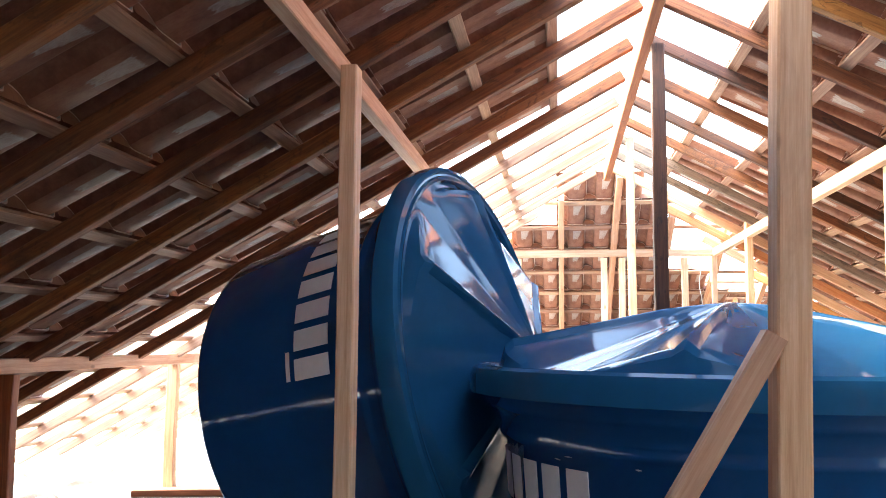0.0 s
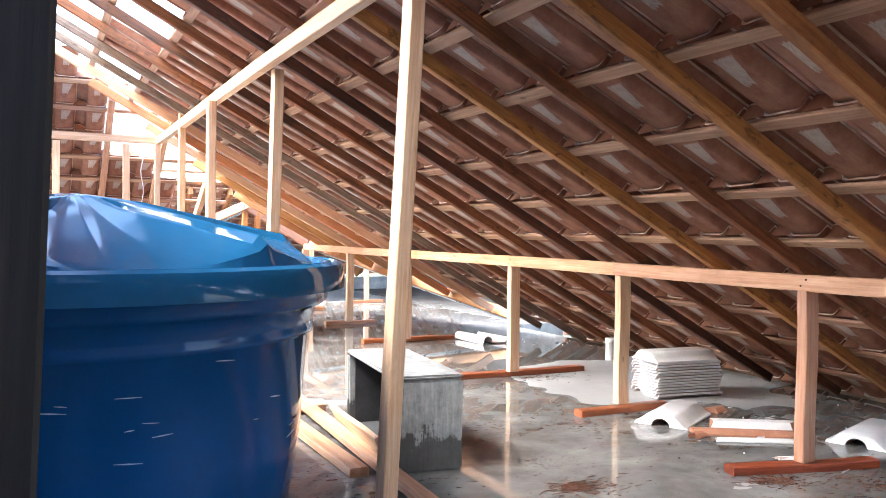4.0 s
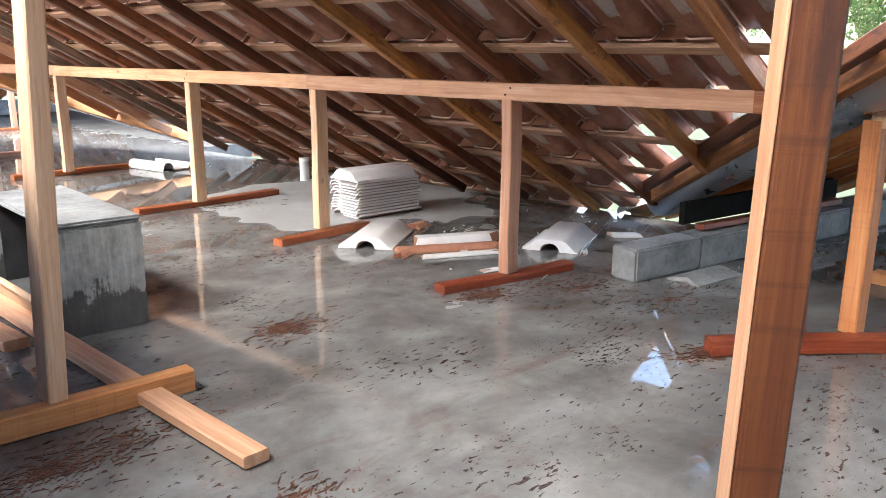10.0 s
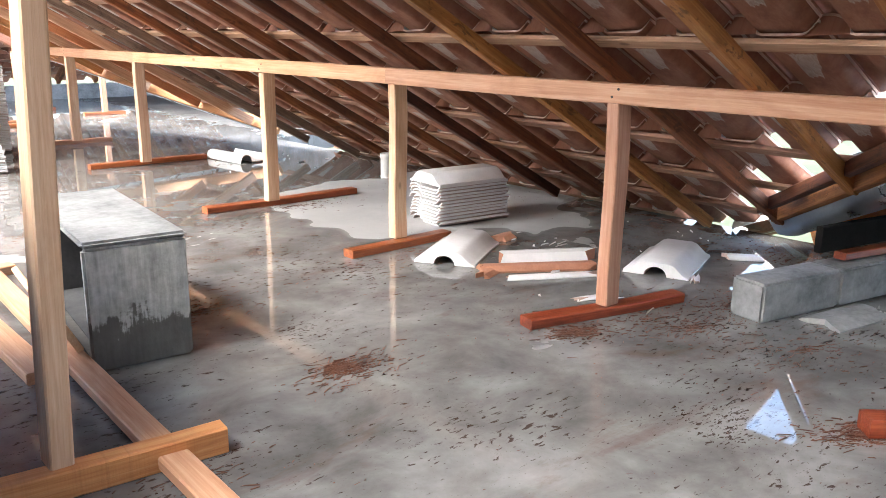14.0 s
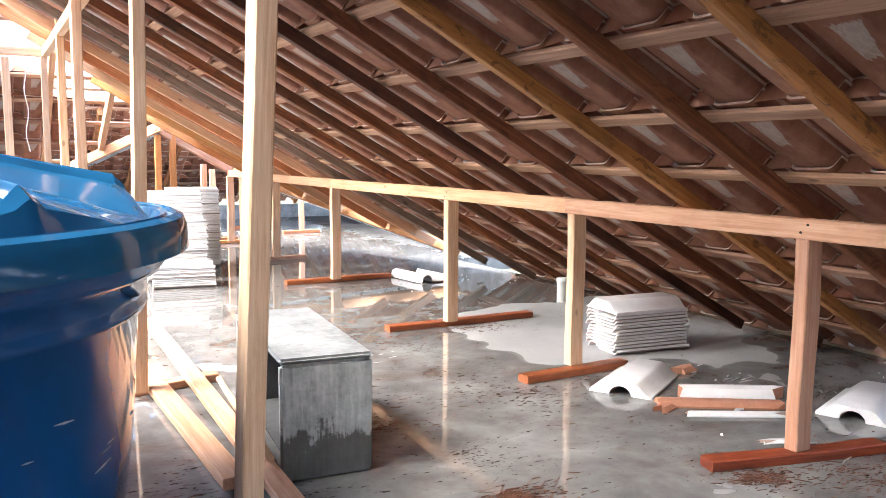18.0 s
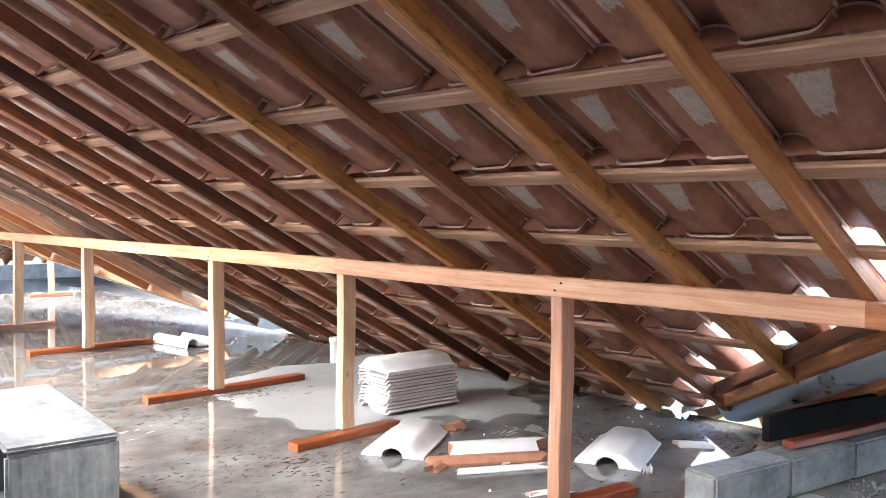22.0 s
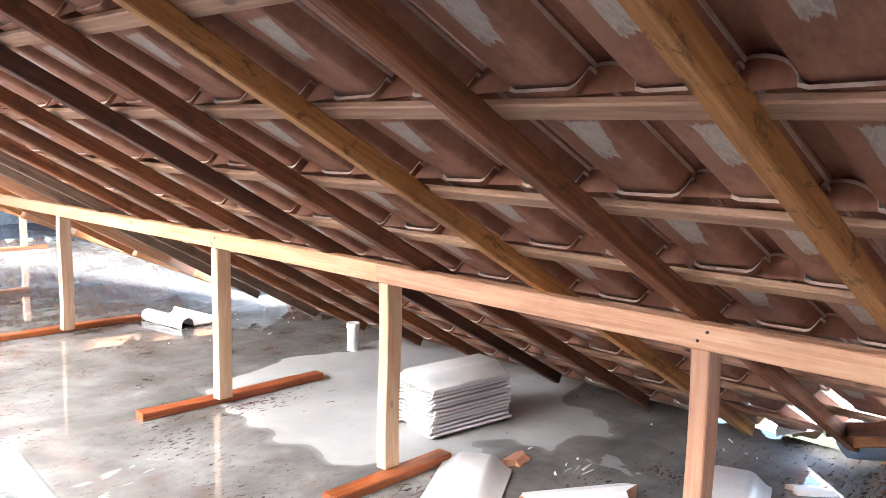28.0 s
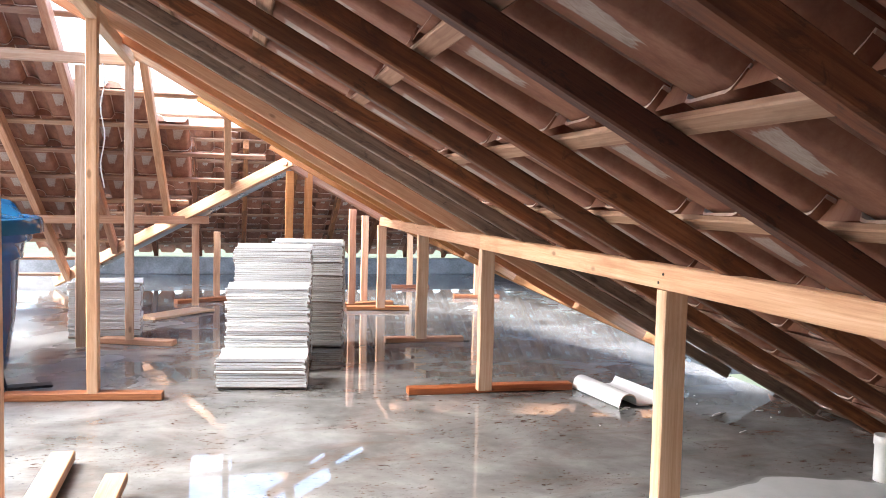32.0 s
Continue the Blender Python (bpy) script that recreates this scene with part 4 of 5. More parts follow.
# ---- cement box ----
def stained_cement():
    m, n, l, b = material("stained_cement_render")
    v = coords(n, l, shift=False)
    sep = n.new("ShaderNodeSeparateXYZ")
    l.new(v, sep.inputs[0])
    f = noise_tex(n, l, v, 14, 5, 0.65)
    drip = noise_tex(n, l, coords(n, l, (1, 1, 0.12), False), 60, 3, 0.6)
    col = ramp(n, l, calc(n, l, "ADD", calc(n, l, "MULTIPLY", f, 0.6), calc(n, l, "MULTIPLY", drip, 0.4)), [(0.36, (0.24, 0.25, 0.235)), (0.5, (0.40, 0.41, 0.39)), (0.64, (0.58, 0.59, 0.57))])
    wide = calc(n, l, "MULTIPLY", calc(n, l, "SUBTRACT", noise_tex(n, l, v, 4, 3, 0.6), 0.5), 0.6)
    edge = calc(n, l, "ADD", calc(n, l, "ADD", sep.outputs[2], wide), calc(n, l, "ADD", calc(n, l, "MULTIPLY", calc(n, l, "SUBTRACT", f, 0.5), 0.22), calc(n, l, "MULTIPLY", calc(n, l, "SUBTRACT", drip, 0.5), 0.16)))
    col = blend(n, l, ramp(n, l, edge, [(0.135, grey(0.85)), (0.16, grey(0.0))]), col, (0.075, 0.068, 0.058))
    l.new(col, b.inputs["Base Color"])
    b.inputs["Roughness"].default_value = 0.7
    bump(n, l, b, f, 0.6, 0.006)
    return m


STAINED = stained_cement()
bx = tagged(new("cement_box"), "small grey cement box open at one side", "box")
bx.matrix_basis = pose(2.325, 2.97, 0, 0, 0, -6)
for nm, (sx, sy, sz), (px, py, pz) in (
    ("front_panel", (0.29, 0.03, 0.365), (0, -0.385, 0.0)), ("back_panel", (0.29, 0.03, 0.365), (0, 0.385, 0.0)),
    ("side_panel", (0.03, 0.74, 0.365), (0.13, 0, 0.0)), ("base", (0.26, 0.74, 0.03), (-0.015, 0, 0.0)), ("top_slab", (0.296, 0.806, 0.019), (0, 0, 0.366)),
):
    child(nm, box_mesh(sx, sy, sz, BLOCK if nm == "top_slab" else STAINED, 0.008), bx, pose(px, py, pz))
# the box's shaded inside, put into colour as thin dark sheets
BOX_SHADE = plain("box_inside_shade", (0.035, 0.035, 0.037), (0.07, 0.07, 0.07), 10, 0.7)
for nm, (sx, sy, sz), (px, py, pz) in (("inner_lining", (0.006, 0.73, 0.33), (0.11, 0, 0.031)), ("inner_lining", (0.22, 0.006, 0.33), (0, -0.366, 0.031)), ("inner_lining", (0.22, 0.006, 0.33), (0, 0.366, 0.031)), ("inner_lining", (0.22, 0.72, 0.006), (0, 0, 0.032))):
    child(nm, box_mesh(sx, sy, sz, BOX_SHADE, 0.001), bx, pose(px, py, pz), "dark sheet standing for shade inside the box")
lean = new("board", beam_mesh(0.85, 0.022, 0.09, PALE, 0.004, 77))
lean.matrix_basis = along((2.10, 2.62, 0.105), (2.19, 3.48, 0.075), (-0.5, 0, 1))
tagged(lean, "pale painted board leaning on the cement box", "board", "loose boards")

# ---- loose boards ----
timber("board", (2.08, 1.44, 0.02), (2.165, 5.0, 0.06), 0.07, 0.032, PINE, label="long pine board lying across a foot plank", category="board", group="loose boards")
timber("board", (2.01, 2.62, 0.018), (1.94, 5.36, 0.03), 0.08, 0.035, PINE, label="long pine board lying on the slab", category="board", group="loose boards")


# ---- tiles in stacks and lying about ----
STACK_TILE = tile_mesh([GLAZE, GLAZE, CLAYEDGE])
# paler than raw clay: the strong light on the stacks, put into colour
STACKCLAY = plain("lightened_stack_clay", (0.42, 0.33, 0.28), (0.55, 0.46, 0.41), 14, 0.8)
LOW_TILE = tile_mesh([STACKCLAY, GLAZE, GLAZE], 0.5)


def stack(p, turn, count, lab, gap=0.0165):
    root = tagged(new("tile_stack"), lab, "tile stack")
    root.matrix_basis = pose(p[0], p[1], 0, 0, 0, turn)
    r = random.Random(int(p[0] * 100 + p[1] * 10))
    for k in range(count):
        child("tile", LOW_TILE, root, pose(-0.21 + r.uniform(-0.008, 0.008), -0.13 + r.uniform(-0.008, 0.008), 0.002 + gap * k, r.uniform(-0.25, 0.25), r.uniform(-0.25, 0.25), r.uniform(-0.9, 0.9)))
    return root


near_stack = stack((4.32, 3.44), -6, 12, "stack of white glazed roof tiles on the wet slab")
stack((2.66, 6.52), -8, 11, "low stack of white glazed roof tiles", 0.0135)
stack((2.70, 6.92), -6, 36, "tall stack of white glazed roof tiles", 0.0125)
stack((2.74, 7.25), -6, 52, "tall stack of white glazed roof tiles", 0.0125)
stack((2.98, 7.62), -10, 53, "tall stack of white glazed roof tiles", 0.0125)
stack((1.68, 8.12), 3, 31, "stack of white glazed roof tiles by a post", 0.0115)


def saddle_tile(hollow=True):
    """A broad flat-topped crown with sloping flanks over a small barrel hollow."""
    lower = [(-0.135, 0.001), (-0.115, 0.001), (-0.095, 0.001), (-0.075, 0.001), (-0.055, 0.001)]
    lower += [(-0.046 * math.cos(a), 0.002 + (0.038 if hollow else 0.001) * math.sin(a)) for a in [math.pi * q / 12 for q in range(13)]]
    lower += [(0.055, 0.001), (0.075, 0.001), (0.095, 0.001), (0.115, 0.001), (0.135, 0.001)]
    xs, upper = [p[0] for p in lower], []
    for y in xs:
        d = min(abs(y), 0.135)
        upper.append((y, 0.062 if d < 0.055 else 0.012 + 0.05 * (0.5 + 0.5 * math.cos(math.pi * (d - 0.055) / 0.08))))
    n, verts, faces, index = len(lower), [], [], []
    for x in (-0.215, -0.203, 0.203, 0.215):
        lip = 0.006 if abs(x) > 0.21 else 0.0
        verts += [(x, y, z) for y, z in lower] + [(x, y * (0.985 if lip else 1), z - lip) for y, z in upper]
    for k in range(3):
        a, b = k * 2 * n, (k + 1) * 2 * n
        for q in range(n - 1):
            faces += [(a + q, a + q + 1, b + q + 1, b + q), (a + n + q, b + n + q, b + n + q + 1, a + n + q + 1)]
            index += [1, 0]
        faces += [(a, b, b + n, a + n), (a + n - 1, a + 2 * n - 1, b + 2 * n - 1, b + n - 1)]
        index += [0, 0]
    for q in range(n - 1):
        faces += [(q, n + q, n + q + 1, q + 1), (6 * n + q, 6 * n + q + 1, 7 * n + q + 1, 7 * n + q)]
        index += [0, 0]
    me = raw("saddle_tile", verts, faces, [GLAZE, CLAYEDGE], index, True)
    me.set_sharp_from_angle(angle=radians(30))
    return me


SADDLE = saddle_tile()


child("cap_tile", saddle_tile(False), near_stack, pose(0, 0, 0.002 + 0.0165 * 12 + 0.008, 0, 0, 0), "white flat-topped tile")


def saddle(p, turn, lab):
    t = new("roof_tile", SADDLE)
    t.matrix_basis = pose(p[0], p[1], 0.0, 0, 0, turn)
    return tagged(t, lab, "roof tile", "loose tiles")


def loose(p, turn, lab, tilt=(0, 0), z=0.0):
    t = new("roof_tile", STACK_TILE)
    t.matrix_basis = pose(p[0], p[1], z, tilt[0], tilt[1], turn) @ Matrix.Translation((-0.21, -0.13, 0.004))
    return tagged(t, lab, "roof tile", "loose tiles")


saddle((3.85, 2.92), 31, "white glazed roof tile lying face up on the slab")
saddle((4.42, 2.21), 20, "white glazed roof tile lying face up on the slab")
def broken(name, p, turn, length, width, height, mats, lab, seed, cat="tile fragment"):
    """A snapped piece of tile: straight long sides with a lip, ragged ends, the break in raw clay."""
    r = random.Random(seed)
    ends = [[r.uniform(-0.035, 0.035) for q in range(5)] for e in (0, 1)]
    verts, faces, index = [], [], []
    xs = 7
    for k in range(xs):
        for q in range(5):
            w = q / 4
            x0, x1 = -length / 2 + ends[0][q], length / 2 + ends[1][q]
            x = x0 + (x1 - x0) * k / (xs - 1)
            crown = height * (0.35 + 0.65 * math.sin(math.pi * (0.15 + 0.7 * w))) if q not in (0, 4) else height * 0.3
            verts += [(x, (w - 0.5) * width, 0.001), (x, (w - 0.5) * width, crown)]
    n = 10
    for k in range(xs - 1):
        for q in range(4):
            a = k * n + q * 2
            faces += [(a + 1, a + n + 1, a + n + 3, a + 3), (a, a + 2, a + n + 2, a + n)]
            index += [0, 1]
        a = k * n
        faces += [(a, a + n, a + n + 1, a + 1), (a + 8, a + 9, a + n + 9, a + n + 8)]
        index += [0, 0]
    for q in range(4):
        a, b = q * 2, (xs - 1) * n + q * 2
        faces += [(a, a + 1, a + 3, a + 2), (b, b + 2, b + 3, b + 1)]
        index += [1, 1]
    ob = new(name, raw(name, verts, faces, mats, index))
    ob.matrix_basis = pose(p[0], p[1], 0, 0, 0, turn)
    return tagged(ob, lab, cat, "tile fragments")


broken("tile_fragment", (4.05, 2.58), -31, 0.40, 0.13, 0.05, [GLAZE, RAWCLAY], "broken white glazed half tile lying on the slab", 3)
broken("tile_fragment", (3.92, 2.51), -33, 0.44, 0.085, 0.03, [RAWCLAY, RAWCLAY], "broken tile fragment showing raw orange clay", 4)
broken("tile_fragment", (3.87, 2.40), -30, 0.38, 0.05, 0.018, [GLAZE, CLAYEDGE], "long white strip of a broken tile lying flat", 5)
broken("tile_fragment", (4.17, 2.96), 10, 0.10, 0.08, 0.03, [RAWCLAY, RAWCLAY], "small raw clay chunk of a broken tile", 6)
broken("tile_fragment", (3.71, 2.59), 20, 0.09, 0.07, 0.022, [RAWCLAY, RAWCLAY], "small raw clay chunk of a broken tile", 7)
broken("tile_fragment", (3.78, 2.12), -20, 0.08, 0.04, 0.012, [GLAZE, CLAYEDGE], "small white shard of a broken tile", 8)
broken("tile_fragment", (4.30, 2.0), 30, 0.07, 0.035, 0.012, [GLAZE, CLAYEDGE], "small white shard of a broken tile", 9)
broken("tile_fragment", (4.75, 2.05), -50, 0.13, 0.08, 0.02, [GLAZE, CLAYEDGE], "white shard of a broken tile by the valley", 10)
broken("mortar_slab", (4.29, 1.40), -10, 0.30, 0.16, 0.022, [BLOCK, CEMENT], "flat broken piece of mortar lying by the blocks", 11, "rubble")
loose((4.40, 6.0), 97, "single white roof tile lying by a foot plank")

# ---- pipe stub ----
pv, pf = lathe([(0.034, 0), (0.034, 0.13), (0.038, 0.132), (0.038, 0.165), (0.032, 0.165), (0.032, 0.06), (0.0, 0.06)], 28, PVC)
tagged(new("pipe_stub", raw("pipe_stub", pv, pf, PVC, None, True)), "short white plastic pipe standing out of the slab", "pipe").matrix_basis = pose(4.79, 4.68, 0)

# ---- sawdust, chips and dirt on the slab ----
def chips(name, spots, count, size, mat, lab, seed, flat=0.25):
    r = random.Random(seed)
    verts, faces = [], []
    for q in range(count):
        cx, cy, rad, stretch, ang = r.choice(spots)
        d = rad * abs(r.gauss(0, 0.55))
        a = r.uniform(0, 6.283)
        ex, ey = d * math.cos(a) * stretch, d * math.sin(a)
        x, yy = cx + ex * math.cos(ang) - ey * math.sin(ang), cy + ex * math.sin(ang) + ey * math.cos(ang)
        ln, wd, th = size * (0.25 + 2.3 * r.random() ** 2.6), size * r.uniform(0.08, 0.34), size * flat * r.uniform(0.3, 1.0)
        b = r.uniform(-0.7, 0.7) + ang
        c, s2 = math.cos(b), math.sin(b)
        k = len(verts)
        for px, py, pz in ((-ln, -wd, 0), (ln, -wd * 0.3, 0), (ln * 0.7, wd, 0), (-ln * 0.8, wd * 0.8, 0)):
            verts.append((x + px * c - py * s2, yy + px * s2 + py * c, 0.0015))
        for px, py, pz in ((-ln * 0.8, -wd * 0.6, 0), (ln * 0.8, -wd * 0.2, 0), (ln * 0.5, wd * 0.7, 0), (-ln * 0.6, wd * 0.6, 0)):
            verts.append((x + px * c - py * s2, yy + px * s2 + py * c, 0.0015 + th * r.uniform(0.6, 1.4)))
        faces += [(k + 4, k + 5, k + 6, k + 7), (k, k + 1, k + 5, k + 4), (k + 1, k + 2, k + 6, k + 5), (k + 2, k + 3, k + 7, k + 6), (k + 3, k, k + 4, k + 7)]
    return tagged(new(name, raw(name, verts, faces, mat)), lab, "debris", kind="stuff")


chips("sawdust_chips", [(1.95, 1.80, 0.2, 1.8, 0.0), (1.75, 1.78, 0.15, 1.5, 0.0), (2.05, 1.25, 0.10, 1.5, 0.4), (2.70, 2.18, 0.07, 1.7, 0.2), (2.75, 2.14, 0.1, 2.2, 0.2), (2.70, 2.17, 0.05, 1.5, 0.2), (3.75, 1.85, 0.25, 2.2, -0.2),
                        (3.75, 3.0, 0.3, 2.0, 0.0), (3.8, 4.25, 0.2, 3.0, 0.0), (3.7, 0.75, 0.3, 1.6, -0.7), (3.9, 6.1, 0.3, 2.0, 0.0), (4.1, 1.75, 0.28, 1.6, 0.3), (3.9, 1.35, 0.3, 1.5, -0.4), (1.75, 1.75, 0.12, 2.0, 0.0), (3.46, 1.92, 0.09, 1.8, -0.4), (3.46, 1.92, 0.06, 1.8, -0.4), (3.80, 1.70, 0.10, 2.0, -0.4), (3.47, 0.98, 0.10, 2.0, -0.6), (3.44, 1.0, 0.06, 2.0, -0.6), (2.6, 2.9, 0.2, 2.2, 0.1)], 5300, 0.009, CHIP,
      "reddish wet sawdust and wood chips in patches", 11)
chips("fine_dirt", [(3.0 + 0.5 * q % 4.1, 0.3 + 0.83 * q % 7.5, 1.0, 2.0, 0.3 * (q % 7) - 0.8) for q in range(26)], 2600, 0.0042, CHIP, "dark specks and slivers scattered over the slab", 12)
RUBBLE = plain("mortar_crumbs", (0.2, 0.19, 0.18), (0.4, 0.39, 0.37), 14, 0.9)
chips("mortar_crumbs", [(4.4 + 0.36 * q, 1.36 - 0.075 * q, 0.09, 2.2, -0.2) for q in range(7)], 420, 0.014, RUBBLE, "grey mortar crumbs along the foot of the blocks", 13, 0.8)
chips("tile_shards", [(4.25, 2.75, 0.3, 1.5, 0.2), (3.9, 2.15, 0.2, 1.5, 0.2), (4.9, 2.4, 0.25, 1.5, 0.5), (4.35, 5.75, 0.3, 2.0, 0.2), (4.9, 5.6, 0.3, 1.5, 0.1)], 46, 0.02, GLAZE, "small broken white tile shards", 14, 0.3)

# ---- outdoors ----
GRASS = plain("lawn_grass", (0.029, 0.038, 0.014), (0.055, 0.064, 0.027), 0.8, 0.9)
g = 400
ground = structure("ground", raw("ground", [(-g, -g, -2.9), (g, -g, -2.9), (g, g, -2.9), (-g, g, -2.9)], [(0, 1, 2, 3)], GRASS), "wide green lawn round the house")
BRICK = plain("weathered_brick", (0.075, 0.03, 0.02), (0.14, 0.065, 0.042), 2.5, 0.9)
LEAF = plain("tree_leaf", (0.035, 0.07, 0.02), (0.08, 0.13, 0.04), 3.0, 0.7)
PALMLEAF = plain("palm_leaf", (0.07, 0.095, 0.05), (0.13, 0.165, 0.085), 6.0, 0.6)
ROOFTILE = plain("pale_roof", (0.26, 0.22, 0.20), (0.36, 0.32, 0.30), 2.0, 0.8)
BARK = plain("bark", (0.12, 0.09, 0.06), (0.22, 0.17, 0.12), 6.0, 0.9)
DARKGLASS = plain("dark_window", (0.03, 0.04, 0.05), (0.06, 0.07, 0.08), 4.0, 0.2)
OUTWALL = plain("weathered_white_wall", (0.12, 0.12, 0.11), (0.24, 0.235, 0.22), 1.2, 0.9)
fence = structure("garden_wall", None, "boundary wall, white below and bare brick above")
fence.matrix_basis = pose(51, -5, -2.9, 0, 0, 4)
child("plastered_base", box_mesh(0.25, 90, 1.15, OUTWALL, 0), fence)
child("brick_band", box_mesh(0.22, 90, 0.8, BRICK, 0), fence, pose(0, 0, 1.15))
PIER = box_mesh(0.4, 0.4, 2.05, OUTWALL, 0.02)
for k in range(-14, 15):
    child("pier", PIER, fence, pose(-0.1, k * 3.1, 0))
house = tagged(new("house"), "white house with a low hipped roof behind the wall", "house")
house.matrix_basis = pose(78, -9, -2.9, 0, 0, 3)
child("wall", box_mesh(9, 14, 5.4, OUTWALL, 0), house)
child("roof", raw("roof", [(-5, -8, 5.4), (5, -8, 5.4), (5, 8, 5.4), (-5, 8, 5.4), (0, -3, 7.9), (0, 3, 7.9)], [(0, 1, 4), (1, 2, 5, 4), (2, 3, 5), (3, 0, 4, 5), (3, 2, 1, 0)], ROOFTILE), house)
for yy in (-4.0, 1.0, 4.5):
    w = child("window", box_mesh(0.12, 1.6, 1.2, OUTWALL, 0.02), house, pose(-4.55, yy, 3.0))
    child("pane", box_mesh(0.06, 1.35, 0.98, DARKGLASS, 0.01), w, pose(-0.06, 0, 0.1))


def leaves_mesh(name, centres, count, size, mat, seed, droop=0.3):
    r = random.Random(seed)
    verts, faces = [], []
    for c, rad in centres:
        for q in range(count):
            while True:
                p = Vector((r.uniform(-1, 1), r.uniform(-1, 1), r.uniform(-1, 1)))
                if p.length < 1:
                    break
            p = Vector(c) + p * rad * (0.75 + 0.35 * r.random())
            a = Vector((r.uniform(-1, 1), r.uniform(-1, 1), r.uniform(-0.6, 0.6))).normalized() * size * r.uniform(0.6, 1.3)
            b = a.orthogonal().normalized() * size * 0.45
            k = len(verts)
            verts += [p, p + a * 0.5 + b, p + a + Vector((0, 0, -size * droop)), p + a * 0.5 - b]
            faces.append((k, k + 1, k + 2, k + 3))
    return raw(name, verts, faces, mat)


def tree(p, h, rad, seed, lab, white=False):
    r = random.Random(seed)
    root = tagged(new("tree"), lab, "tree")
    root.matrix_basis = pose(p[0], p[1], -2.9, 0, 0, r.uniform(0, 360))
    v, f = lathe([(rad * 0.10, 0), (rad * 0.075, 0.5), (rad * 0.06, h * 0.45), (rad * 0.03, h * 0.7), (0.0, h * 0.8)], 12, BARK)
    child("trunk", raw("trunk", v, f, WALLPAINT if white else BARK, None, True), root)
    centres = []
    for k in range(16):
        a = r.uniform(0, 6.28)
        d = rad * r.uniform(0.1, 0.8)
        c = (d * math.cos(a), d * math.sin(a), h * r.uniform(0.55, 0.95))
        centres.append((c, rad * r.uniform(0.25, 0.45)))
        if k < 7:
            SEED[0] += 1
            start = Vector((0, 0, h * 0.4))
            limb = child("limb", beam_mesh((Vector(c) - start).length, rad * 0.03, rad * 0.03, BARK, 0.1, SEED[0]), root, along(start, c, (1, 0, 0.1)))
    child("crown", leaves_mesh("crown", centres, 260, 0.35, LEAF, seed), root)
    return root


for q, (p, h, rad) in enumerate((((95, -12), 9.5, 5), ((100, -22), 11, 6), ((92, -32), 10, 5.5), ((105, -3), 9, 5), ((96, 14), 9, 5), ((98, 28), 11, 6), ((94, 42), 10, 5), ((90, -46), 10, 6))):
    tree(p, h, rad, 20 + q, "leafy green tree beyond the house")
tree((34.8, 1.9), 7.5, 3.0, 41, "garden tree with a whitewashed trunk", True)


def palm(p, h, seed):
    r = random.Random(seed)
    root = tagged(new("palm_tree"), "small palm with arching feathery fronds", "palm")
    root.matrix_basis = pose(p[0], p[1], -2.9)
    v, f = lathe([(0.16, 0), (0.13, 0.4), (0.14, 0.8), (0.12, h * 0.8), (0.10, h)], 12, BARK)
    child("trunk", raw("trunk", v, f, BARK, None, True), root)
    for k in range(38):
        az, el = k * 2.4, radians(r.uniform(-12, 75))
        length = r.uniform(1.5, 2.0)
        verts, faces = [], []
        prev = None
        for q in range(13):
            s = q / 12
            x = length * s * math.cos(el) + 0.0
            z = h + length * s * math.sin(el) - 0.75 * s * s * length
            c = Vector((x * math.cos(az), x * math.sin(az), z))
            if prev is not None:
                d = (c - prev).normalized()
                sd = Vector((-math.sin(az), math.cos(az), 0))
                wl = 0.34 * math.sin(math.pi * min(1, s * 0.9 + 0.08)) + 0.03
                for sg in (-1, 1):
                    b = len(verts)
                    tip = c + sd * sg * wl + d * 0.12 - Vector((0, 0, 0.10 * wl / 0.3))
                    verts += [prev, prev + d * 0.045, tip + d * 0.02, tip]
                    faces.append((b, b + 1, b + 2, b + 3))
                b = len(verts)
                up = d.cross(sd) * 0.012
                verts += [prev - sd * 0.012, prev + sd * 0.012, c + sd * 0.009, c - sd * 0.009]
                faces.append((b, b + 1, b + 2, b + 3))
            prev = c
        child("frond", raw("frond", verts, faces, PALMLEAF), root)
    return root


palm((16.6, -1.45), 2.05, 4)
pole = tagged(new("utility_pole"), "grey concrete utility pole on the lawn", "pole")
pole.matrix_basis = pose(31, -2.26, -2.9)
v, f = lathe([(0.16, 0), (0.15, 3), (0.11, 7.0), (0.0, 7.0)], 12, CEMENT)
child("shaft", raw("shaft", v, f, CEMENT, None, True), pole)
child("crossarm", box_mesh(0.1, 1.6, 0.1, BARK, 0.01), pole, pose(0, 0, 6.4))
for yy, hh in ((0.4, 1.9), (-4.9, 1.8)):
    lamp = tagged(new("garden_light"), "small white garden light on a thin post", "lamp")
    lamp.matrix_basis = pose(28, yy, -2.9)
    v, f = lathe([(0.05, 0), (0.035, 0.1), (0.03, hh - 0.35), (0.09, hh - 0.32), (0.13, hh - 0.15), (0.10, hh), (0.0, hh + 0.04)], 14, WHITE)
    child("post", raw("post", v, f, WHITE, None, True), lamp)
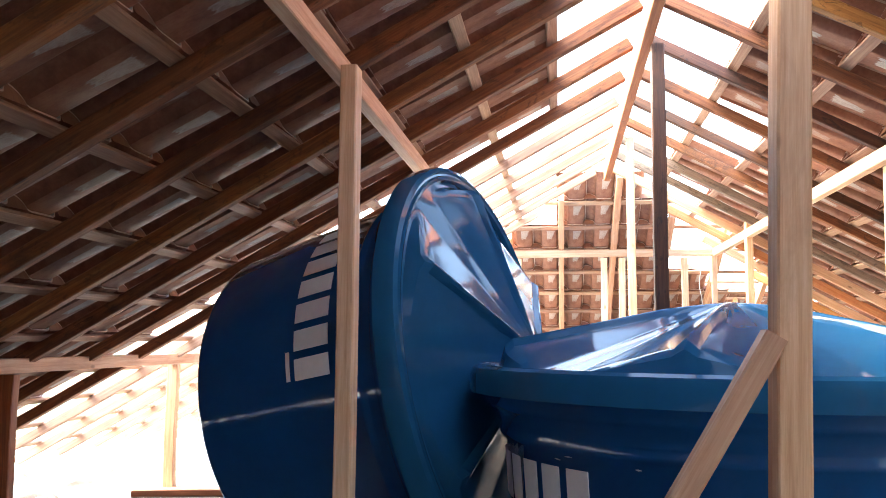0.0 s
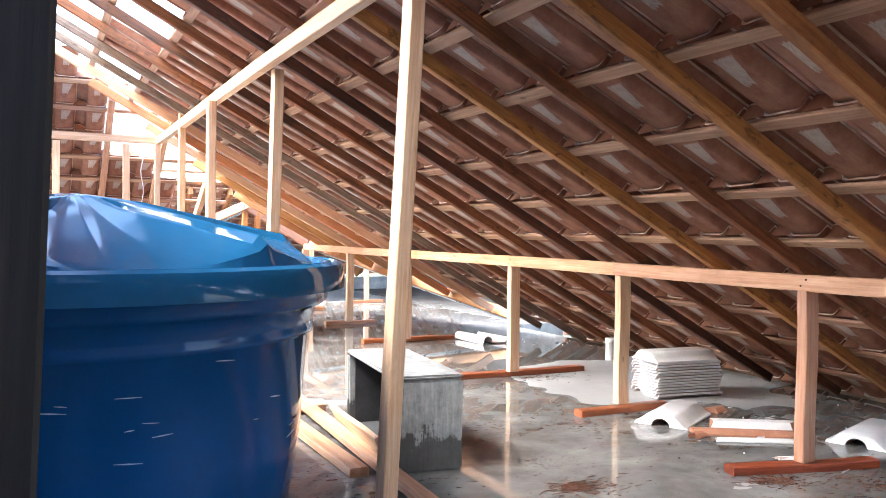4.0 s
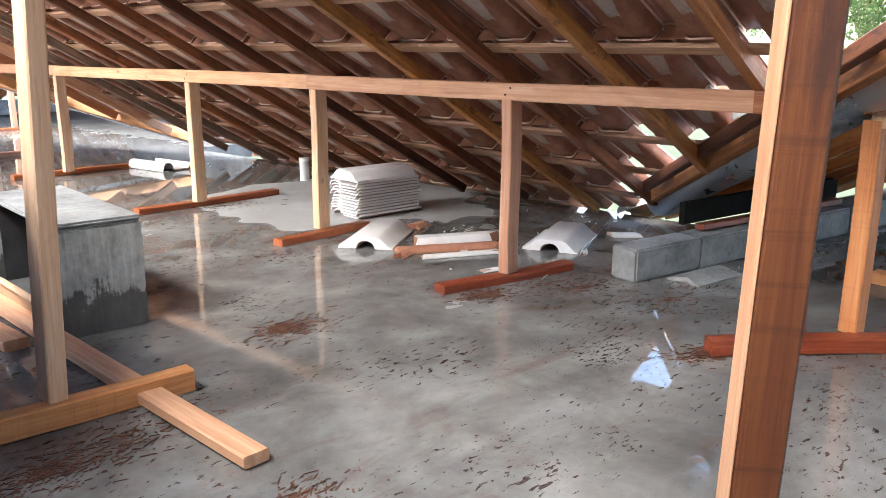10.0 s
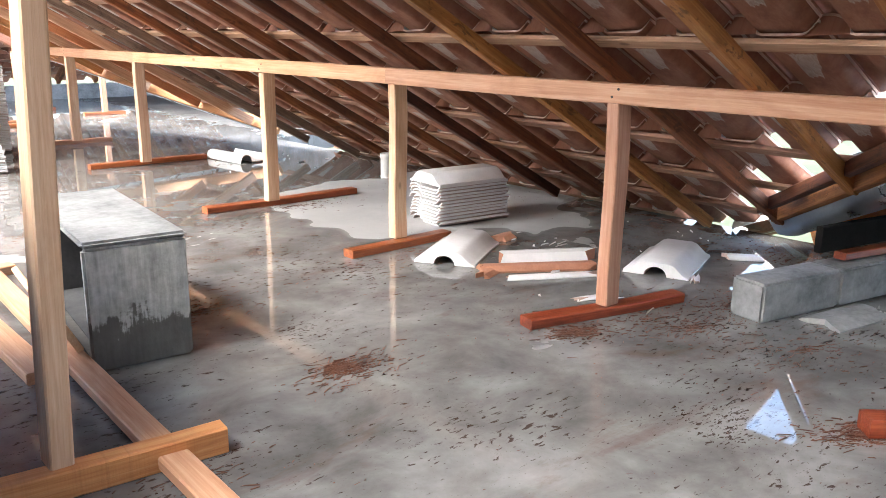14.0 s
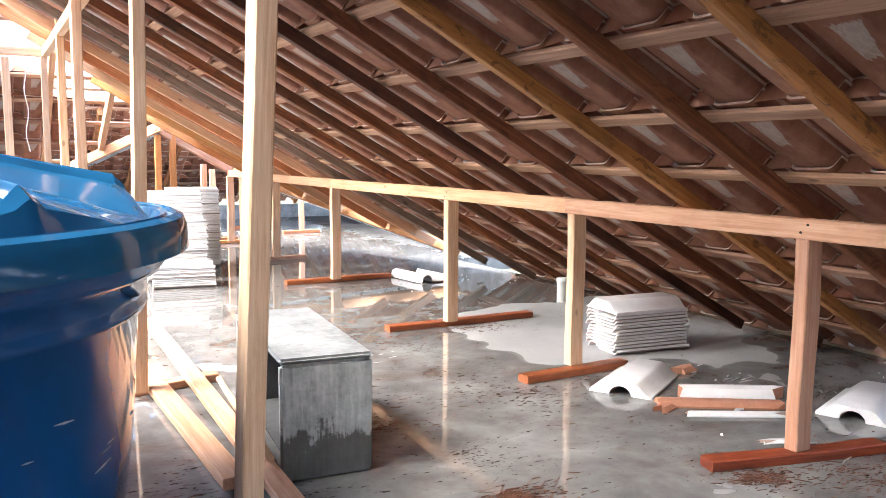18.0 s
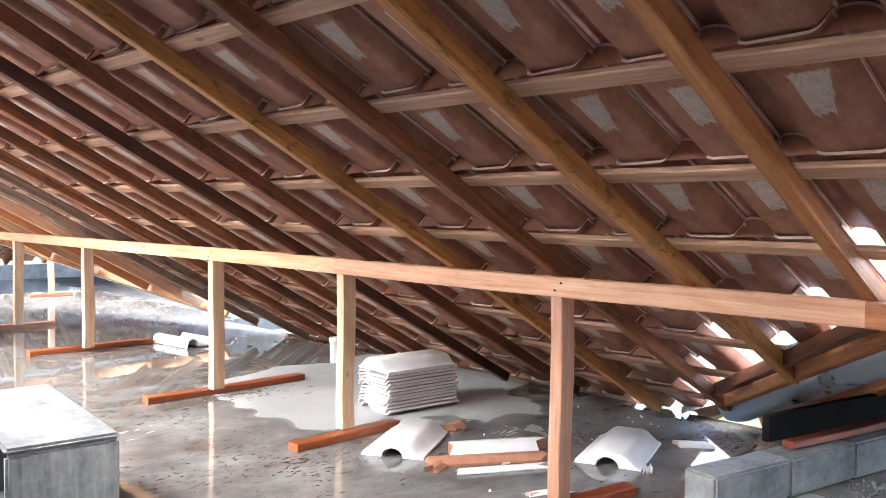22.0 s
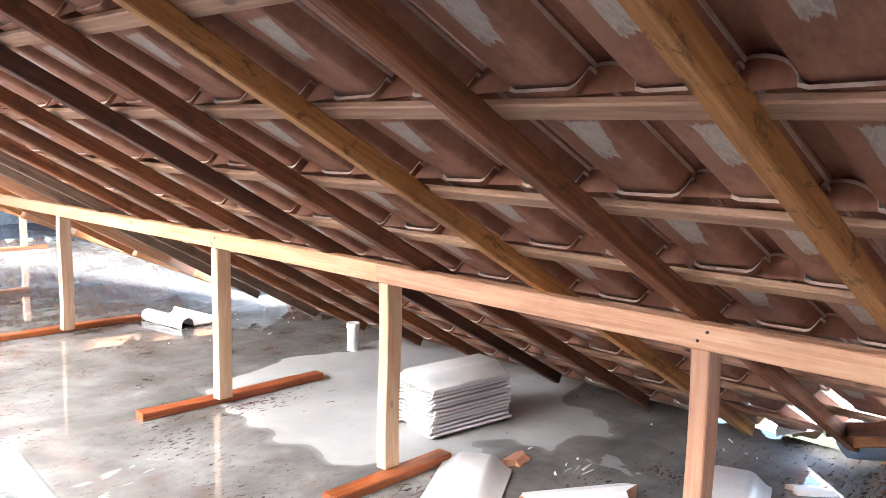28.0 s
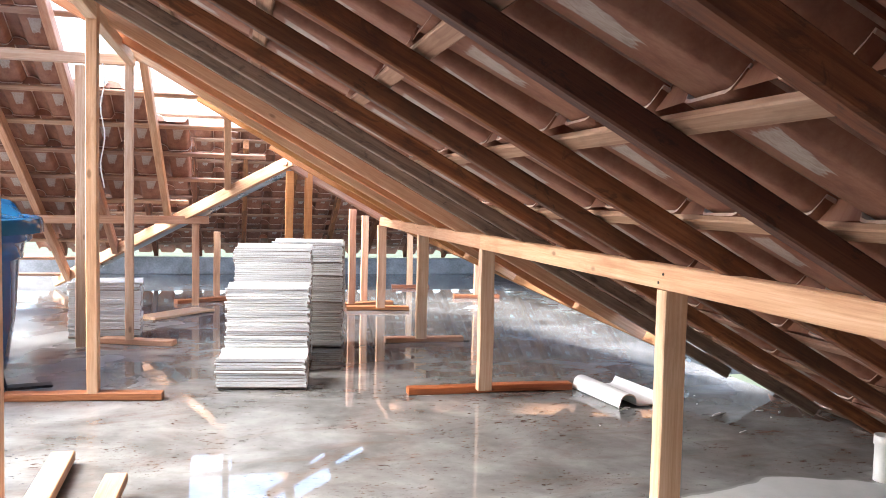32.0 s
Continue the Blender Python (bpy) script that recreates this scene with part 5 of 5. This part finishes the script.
for q, (x, yy, sz) in enumerate(((50, 0, 0.9), (50, -6, 0.8), (50, -12, 0.9), (50, 6, 0.8), (15.2, 1.95, 0.8))):
    sh = tagged(new("shrub"), "low green shrub on the lawn", "shrub", "shrubs")
    sh.matrix_basis = pose(x, yy, -2.9 if x > 20 else -2.2)
    if x > 20:
        cs = [((0, k * 0.8 - 1.6, 0.45), sz * 0.7) for k in range(5)]
    else:
        cs = [((0, k * 0.3 - 0.3, 0.9 + 0.2 * k), 0.5) for k in range(3)]
        v, f = lathe([(0.05, -0.7), (0.03, 0.9), (0.0, 1.2)], 8, BARK)
        child("stem", raw("stem", v, f, BARK), sh)
    child("foliage", leaves_mesh("foliage", cs, 160, 0.16, PALMLEAF, 60 + q), sh)

# black plastic scrap by the far tank
scrap = tagged(new("plastic_scrap"), "small bent scrap of black plastic on the slab", "scrap")
scrap.matrix_basis = pose(1.55, 6.62, 0, 0, 0, 15)
child("flat_piece", box_mesh(0.20, 0.09, 0.012, TAR, 0.003), scrap)
child("upright_piece", box_mesh(0.012, 0.09, 0.07, TAR, 0.003), scrap, pose(-0.10, 0, 0.0, 0, -14, 0))

# posts under the peak of the far valley, cable hanging from the purlin
for x, yy in ((2.93, 8.80), (3.08, 8.84)):
    post((x, yy), 1.16, 0.05, 0.06, ORANGE, "short post under the peak of the far valley")


def tube(name, pts, r, mat, seg=8):
    verts, faces = [], []
    for k, p in enumerate(pts):
        d = (Vector(pts[min(k + 1, len(pts) - 1)]) - Vector(pts[max(k - 1, 0)])).normalized()
        a = d.orthogonal().normalized()
        b = d.cross(a)
        for q in range(seg):
            t = 2 * math.pi * q / seg
            verts.append(Vector(p) + a * (r * math.cos(t)) + b * (r * math.sin(t)))
    for k in range(len(pts) - 1):
        for q in range(seg):
            faces.append((k * seg + q, k * seg + (q + 1) % seg, (k + 1) * seg + (q + 1) % seg, (k + 1) * seg + q))
    return raw(name, verts, faces, mat, None, True)


cable = new("hanging_cable", tube("hanging_cable", [(1.735 + 0.012 * math.sin(k * 0.9), 7.66, 1.74 - 0.05 * k) for k in range(16)], 0.004, CABLE))
tagged(cable, "thin white cable hanging from the purlin", "cable")
timber("board", (1.86, 8.85, 0.012), (2.28, 9.3, 0.012), 0.22, 0.02, PALE, label="wide pale board lying on the far slab", category="board", group="loose boards")

# nail heads where the lower purlin meets its posts
NAIL = plain("dark_nail_head", (0.02, 0.016, 0.014), (0.05, 0.04, 0.035), 30, 0.5, 0.6)
nv, nf = lathe([(0.0, 0.003), (0.004, 0.0028), (0.0045, 0.0), (0.0045, -0.004)], 8, NAIL)
NAIL_MESH = raw("nail", nv, nf, NAIL)
runs = [o for o in scene.objects if o.name.startswith("purlin") and o.matrix_basis.translation.z < 0.79 and o.matrix_basis.translation.x > 3.6 and o.matrix_basis.translation.y > 0.7]
for o in runs:
    here = o.matrix_basis.inverted()
    for yy in (0.82, 1.98, 3.21, 4.32, 6.10, 7.58, 9.12):
        for dy, dz in ((-0.012, 0.012), (0.013, -0.014)):
            p = here @ Vector((3.70, yy + dy, 0.767 + dz))
            size = max(v.co.x for v in o.data.vertices)
            if 0.02 < p.x < size - 0.02:
                side_y = max(v.co.y for v in o.data.vertices)
                child("nail", NAIL_MESH, o, Matrix.Translation((p.x, side_y - 0.004, p.z)) @ Matrix.Rotation(radians(-90), 4, "X"))

# offcuts left by the boards
for (x, yy), turn, ln in (((2.03, 4.02), 35, 0.10), ((1.92, 3.86), -60, 0.14)):
    bit = new("wood_offcut", box_mesh(ln, 0.05, 0.04, PINE, 0.004))
    bit.matrix_basis = pose(x - 0.13, yy, 0, 0, 0, turn)
    tagged(bit, "short pine offcut lying beside the boards", "offcut", "wood offcuts")
